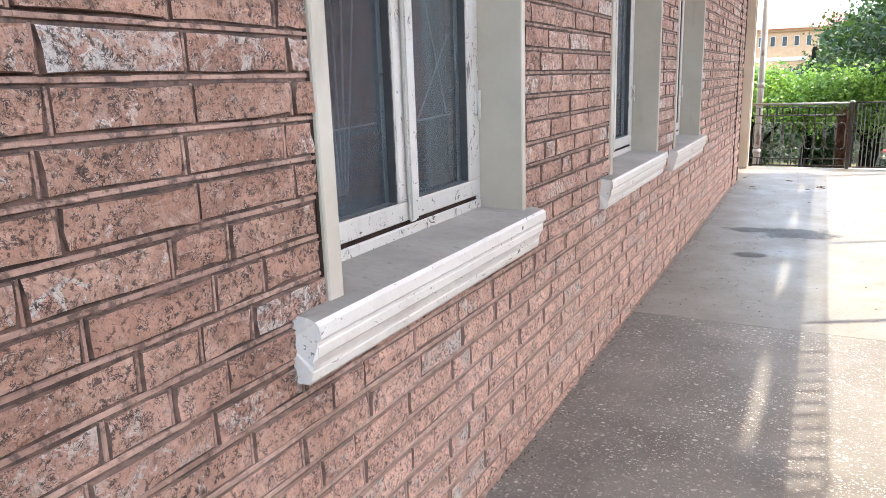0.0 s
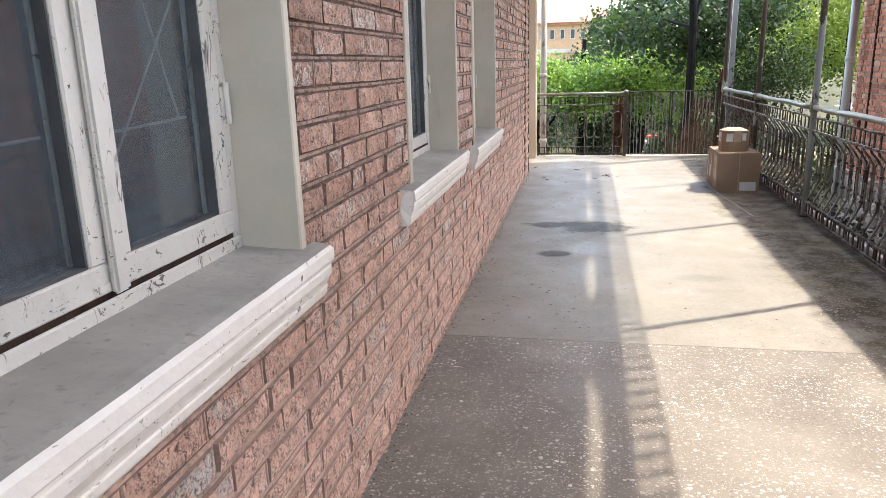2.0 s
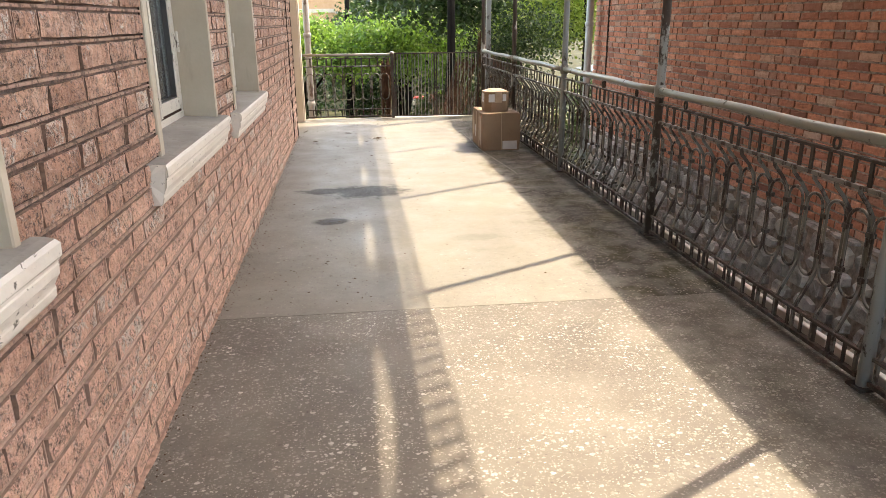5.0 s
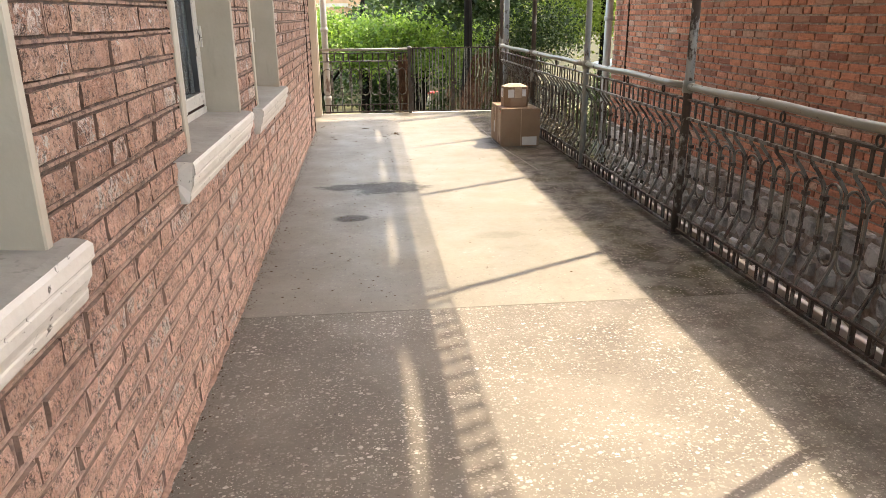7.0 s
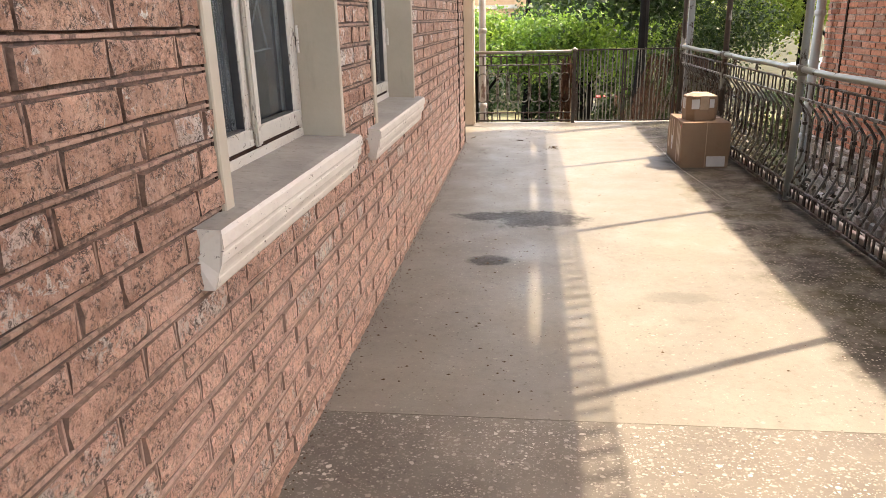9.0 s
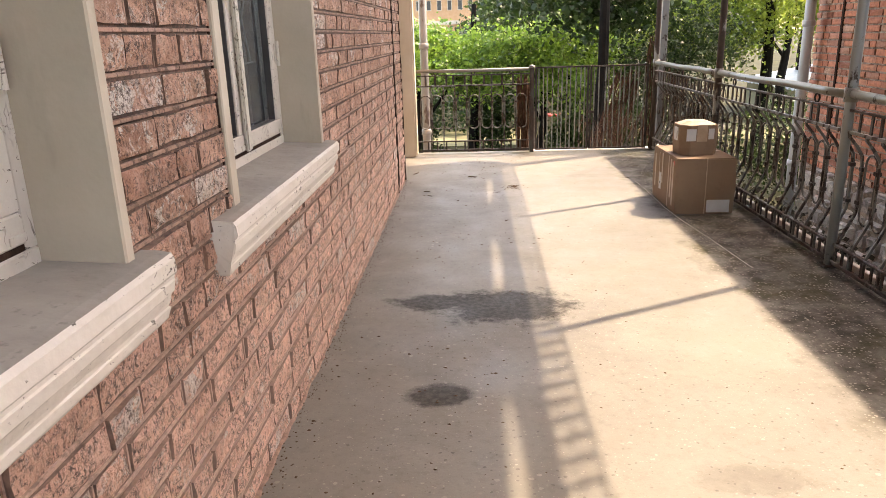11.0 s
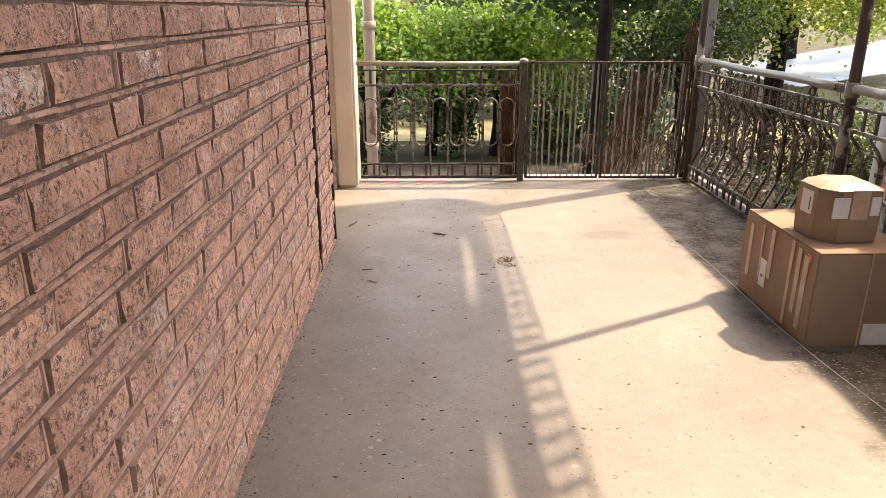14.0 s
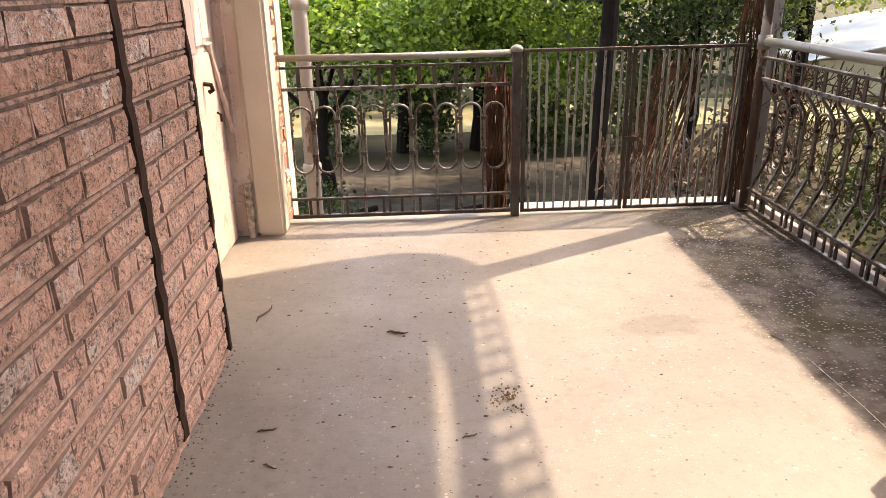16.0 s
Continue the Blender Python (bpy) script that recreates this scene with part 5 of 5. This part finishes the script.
tree(10.5, 28.0, 5.0, [(-2.2, 0, 3.4, 2.0, 1.6, 1.5, 110), (0.4, 0, 4.6, 2.2, 1.7, 1.7, 120), (2.6, 0, 3.8, 2.0, 1.6, 1.5, 100)], LIGHT, M_LEAF_C, 7, 0.17, 0.22, per=24, spread=0.34)
tree(7.6, 16.6, 3.2, [(-0.8, 0, 3.3, 0.8, 0.7, 0.5, 46), (0.7, 0.2, 3.6, 0.9, 0.8, 0.5, 50), (0.1, -0.1, 2.9, 0.7, 0.6, 0.35, 26), (-1.6, 0, 2.9, 0.7, 0.6, 0.4, 30)], LIGHT, M_LEAF_C, 8, 0.065, 0.06, per=60)
tree(3.1, 16.0, 2.2, [(-0.4, 0, 1.9, 0.6, 0.6, 0.5, 50), (0.4, 0, 2.3, 0.7, 0.7, 0.6, 60)], DEEP, M_LEAF_B, 9, 0.06, 0.07, per=64)
tree(8.4, 24.5, 3.4, [(-1.4, 0, 2.9, 1.3, 1.0, 0.9, 80), (0.4, 0, 3.6, 1.4, 1.1, 1.0, 90), (1.8, 0, 2.8, 1.2, 1.0, 0.9, 70)], LIGHT, M_LEAF_C, 14, 0.12, 0.12, per=40)
tree(17.0, 25.0, 3.6, [(-1.6, 0, 3.0, 1.4, 1.1, 1.0, 80), (0.6, 0, 3.8, 1.5, 1.2, 1.1, 90), (2.2, 0, 3.0, 1.3, 1.1, 1.0, 70)], DEEP, M_LEAF_B, 15, 0.13, 0.14, per=40)
tree(6.4, 13.9, 2.6, [(-0.5, 0, 2.75, 0.7, 0.6, 0.4, 40), (0.5, 0.1, 3.0, 0.7, 0.6, 0.4, 40)], LIGHT, M_LEAF_C, 16, 0.055, 0.05, per=60)
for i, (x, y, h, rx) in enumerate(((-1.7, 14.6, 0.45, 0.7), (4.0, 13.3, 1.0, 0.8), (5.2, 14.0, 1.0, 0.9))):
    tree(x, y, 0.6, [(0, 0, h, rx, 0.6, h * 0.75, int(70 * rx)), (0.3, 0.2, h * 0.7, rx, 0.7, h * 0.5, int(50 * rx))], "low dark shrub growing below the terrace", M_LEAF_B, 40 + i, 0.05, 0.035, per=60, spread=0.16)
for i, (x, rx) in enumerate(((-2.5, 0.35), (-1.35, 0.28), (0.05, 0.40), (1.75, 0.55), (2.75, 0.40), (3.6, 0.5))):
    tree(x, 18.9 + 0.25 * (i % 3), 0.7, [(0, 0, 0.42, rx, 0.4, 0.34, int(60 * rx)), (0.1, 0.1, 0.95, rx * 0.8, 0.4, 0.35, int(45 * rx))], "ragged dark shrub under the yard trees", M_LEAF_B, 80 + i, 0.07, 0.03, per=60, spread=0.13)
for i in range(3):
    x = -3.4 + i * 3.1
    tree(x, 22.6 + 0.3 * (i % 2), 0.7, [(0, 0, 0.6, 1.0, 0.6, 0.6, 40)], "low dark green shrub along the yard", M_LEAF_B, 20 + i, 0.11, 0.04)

for i, (x, y, h, rx) in enumerate(((2.5, 13.3, 0.8, 0.5), (3.0, 14.4, 0.9, 0.7), (2.35, 12.4, 0.7, 0.35), (2.6, 11.2, 0.55, 0.4), (2.6, 9.9, 0.5, 0.45))):
    tree(x, y, 0.6, [(0, 0, h, rx, 0.6, h * 0.75, int(60 * rx)), (0.2, 0.2, h * 0.6, rx, 0.7, h * 0.5, int(50 * rx))], "dry grey-brown shrub with withered leaves", M_LEAF_D, 60 + i, 0.06, 0.03, per=36, spread=0.16)
bm, rq = bmesh.new(), random.Random(77)
for i in range(260):
    x, y, q = rq.uniform(1.95, 3.4), rq.uniform(7.5, 15.5), rq.uniform(0.03, 0.11)
    bmesh.ops.create_icosphere(bm, subdivisions=1, radius=q, matrix=pose(x, y, -1.3 + q * 0.2, rq.uniform(0, 90), rq.uniform(0, 90), rq.uniform(0, 90)) @ Matrix.Diagonal((1, rq.uniform(0.5, 1.3), rq.uniform(0.4, 0.8), 1)))
tagged(part("rubble", bm, M_CONC), "pale broken concrete rubble below the railing", "rubble", kind="stuff")


def vine(x0, x1, y, z0, z1, n, lean, seed, label):
    rr, bm = random.Random(seed), bmesh.new()
    for i in range(n):
        a = rr.uniform(x0, x1)
        pts = []
        for j in range(8):
            u = j / 7
            pts.append((a + lean * u + rr.uniform(-0.018, 0.018), y + rr.uniform(-0.03, 0.03), z0 + (z1 - z0) * u * rr.uniform(0.92, 1.0)))
        tube(pts, [rr.uniform(0.003, 0.007)] * 8, 4, bm)
    tagged(part("dry_vine", bm, M_VINE), label, "vine", kind="stuff")


vine(0.20, 0.33, 11.83, -0.6, 0.86, 36, 0.02, 31, "bundle of dry reddish vine stems")
vine(1.00, 1.35, 12.5, -0.9, 0.85, 46, 0.42, 32, "leaning mat of dry brown vine stems")
vine(1.66, 1.80, 11.86, -0.2, 1.25, 26, 0.02, 33, "dry vine stems climbing the corner post")


def tangle(x0, x1, y0, y1, z0, z1, n, seed, label):
    """A mat of short dead shoots that cross in every direction."""
    rr, bm = random.Random(seed), bmesh.new()
    for i in range(n):
        p = Vector((rr.uniform(x0, x1), rr.uniform(y0, y1), z0 + (z1 - z0) * rr.random() ** 0.7))
        d = Vector((rr.uniform(-0.3, 0.3), rr.uniform(-1, 1), rr.uniform(-0.9, 0.9))).normalized() * rr.uniform(0.05, 0.14)
        q = Vector((rr.uniform(-0.02, 0.02), rr.uniform(-0.03, 0.03), rr.uniform(-0.03, 0.03)))
        w = rr.uniform(0.0018, 0.0045)
        tube([p - d, p + q, p + d], [w, w, w * 0.5], 4, bm)
    tagged(part("dry_vine", bm, M_VINE), label, "vine", kind="stuff")


tangle(1.80, 1.93, 9.9, 11.75, 0.30, 0.84, 420, 51, "mat of dead ivy shoots behind the corner railing")
tangle(0.95, 1.75, 11.95, 12.15, -0.02, 0.30, 120, 52, "dead ivy shoots on the stair behind the gate")
# dark bars added in place of diagonal shadow stripes on the yard
for i, (x, y, length, turn) in enumerate(((-0.9, 14.4, 2.6, 32), (-0.3, 14.9, 2.9, 36), (0.1, 15.6, 2.4, 28), (-1.5, 15.3, 2.2, 40), (0.4, 14.6, 1.8, -14))):
    pole = part("shadow_bar", tube([(-length / 2, 0, 0.045), (0, 0.02, 0.05), (length / 2, 0, 0.045)], [0.05, 0.046, 0.036], 8), M_BARK, at=pose(x, y, -1.285, 0, 0, turn))
    tagged(pole, "dark bar on the yard in place of a shadow stripe", "pole", "timber poles in the yard")

# ---- bricks, stones: pieces of the walls, last ----
RIM = ((-0.5, -0.5), (-0.17, -0.5), (0.19, -0.5), (0.5, -0.5), (0.5, 0.0), (0.5, 0.5), (0.16, 0.5), (-0.2, 0.5), (-0.5, 0.5), (-0.5, 0.0))


def brick_shape(w, h, seed, depth=0.024):
    """A worn brick seen from its face, w along y and h along z, its face near x = 0."""
    r = random.Random(seed)
    back, face, core = [], [], []
    for a, b in RIM:
        ea, eb = (abs(a) == 0.5) * math.copysign(1, a), (abs(b) == 0.5) * math.copysign(1, b)
        y, z = a * w + r.uniform(-0.002, 0.002), b * h + r.uniform(-0.0015, 0.0015)
        back.append((-depth, y, z))
        chip = r.random() ** 4 * 0.006
        face.append((r.uniform(-0.003, 0.0022) - chip * 0.4, y - ea * (0.001 + r.uniform(0, 0.0025) + chip), z - eb * (0.001 + r.uniform(0, 0.0028) + 0.5 * chip)))
        core.append((0.001 + r.uniform(-0.004, 0.0035), y * r.uniform(0.55, 0.8), z * r.uniform(0.4, 0.7)))
    n, f = len(RIM), []
    for o in (0, n):
        f += [(o + i, o + (i + 1) % n, o + n + (i + 1) % n, o + n + i) for i in range(n)]
    return back + face + core, f + [tuple(range(2 * n, 3 * n))]


def lay(x, runs_of, courses, course, joint, y_start, y_end, long, short, seed, near, owner, material, rim, share=0.72, flip=False, bead=None):
    """Lay courses of bricks on a wall that faces +x (or -x): the bricks inside the stretch near become parts, the rest one mesh."""
    r = random.Random(seed)
    h = course - joint
    shared = {}
    vs, fs, count = [], [], 0
    pv, pf = [], []
    for k in range(*courses):
        zc = 0.005 + k * course + course / 2
        y = y_start - r.uniform(0, long) - (long / 2 if k % 2 else 0)
        while y < y_end:
            w = long if r.random() < share else short
            a, b = y, y + w
            y = b + 0.010
            for y0, y1 in runs_of(zc - h / 2, zc + h / 2):
                p, q = max(a, y0), min(b, y1)
                if q - p < 0.03:
                    continue
                if bead and y0 + 0.03 < b < y1 - 0.03:
                    o, e, m = len(pv), r.uniform(0.002, 0.0058), b + 0.005
                    pv += [(x - 0.009, m - 0.004, zc - h / 2), (x - 0.008 + e, m - 0.0026, zc - h / 2), (x - 0.008 + e, m + 0.0026, zc - h / 2), (x - 0.009, m + 0.004, zc - h / 2)]
                    m += r.uniform(-0.0012, 0.0012)
                    pv += [(x - 0.009, m - 0.004, zc + h / 2), (x - 0.008 + e, m - 0.0026, zc + h / 2), (x - 0.008 + e, m + 0.0026, zc + h / 2), (x - 0.009, m + 0.004, zc + h / 2)]
                    pf += [(o + i, o + i + 1, o + i + 5, o + i + 4) for i in range(3)]
                full = p == a and q == b
                dx = r.uniform(-0.004, 0.004)
                tilt = r.uniform(-0.5, 0.5)
                swing = r.uniform(-1.6, 1.6)
                if full and near(0.5 * (p + q), zc) and count < 295:
                    key = (round(w, 3), r.randrange(7))
                    if key not in shared:
                        v, f = brick_shape(w, h, hash(key[1]) + int(w * 1000))
                        shared[key] = mesh_from("brick", v, f, material, rim)
                    use("brick", shared[key], owner, Matrix.Translation((x + dx, 0.5 * (p + q), zc)) @ pose(0, 0, 0, tilt, r.uniform(-3, 3), swing + (180 if flip else 0)))
                    count += 1
                else:
                    v, f = brick_shape(q - p, h, r.randrange(10 ** 6))
                    s = -1 if flip else 1
                    o = len(vs)
                    tw = math.radians(swing)
                    vs += [(x + dx + s * c[0] - c[1] * tw, 0.5 * (p + q) + s * c[1], zc + c[2]) for c in v]
                    fs += [tuple(o + i for i in t) for t in f]
    if bead:
        use("pointing", mesh_from("pointing", pv, pf, bead), owner, Matrix.Identity(4), "raised upright pointing between the bricks")
    rest = new("bricks", mesh_from("bricks", vs, fs, material, rim))
    rest.parent = owner
    tagged(rest, kind="stuff")


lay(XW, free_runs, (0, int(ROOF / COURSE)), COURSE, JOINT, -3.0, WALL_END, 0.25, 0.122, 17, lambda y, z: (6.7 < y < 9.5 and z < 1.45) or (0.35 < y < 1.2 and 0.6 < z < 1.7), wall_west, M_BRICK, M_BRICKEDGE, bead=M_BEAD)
lay(-0.975, lambda a, b: [(11.63, 12.01)], (-14, 40), COURSE, JOINT, 11.63, 12.01, 0.25, 0.122, 19, lambda y, z: False, wall_end, M_RED, M_RED)


def inside(a, b):
    return [(-8.0, NY - 0.001)]


bricks = tagged(new("wall_east"), "red facing brick wall of the neighbouring house", "wall", kind="structure")
lay(NX, inside, (-3, 39), 0.0715, 0.012, -8.0, NY, 0.232, 0.112, 23, lambda y, z: 5.6 < y < 9.0 and 0.75 < z < 2.0, bricks, M_RED, M_REDEDGE, 0.62, True)
r = random.Random(3)
stones = tagged(new("rubble_base"), "grey rubble stone base of the brick house", "stone base", kind="structure")
part("bedding", block((NX - 0.005, -8.0, -1.3), (NX + 0.011, NY - 0.013, -0.23)), M_JOINT, stones)
z = -1.3
while z < -0.24:
    h = min(r.uniform(0.12, 0.24), max(0.06, -0.22 - z))
    y = 1.0
    while y < NY - 0.1:
        w = min(r.uniform(0.16, 0.40), NY - y)
        n = 7
        ring = [((w / 2 - 0.008) * r.uniform(0.82, 1.0) * math.copysign(abs(math.cos(t)) ** 0.6, math.cos(t)), (h / 2 - 0.006) * r.uniform(0.82, 1.0) * math.copysign(abs(math.sin(t)) ** 0.6, math.sin(t))) for t in [2 * math.pi * (i + r.uniform(-0.2, 0.2)) / n for i in range(n)]]
        vs = [(0.0, a, b) for a, b in ring] + [(-0.03 - r.uniform(0, 0.03), a * 0.78, b * 0.78) for a, b in ring]
        fs = [((i + 1) % n, i, n + i, n + (i + 1) % n) for i in range(n)] + [tuple(range(n, 2 * n))[::-1]]
        use("stone", mesh_from("stone", vs, fs, M_STONE), stones, pose(NX, y + w / 2, z + h / 2))
        y += w
    z += h
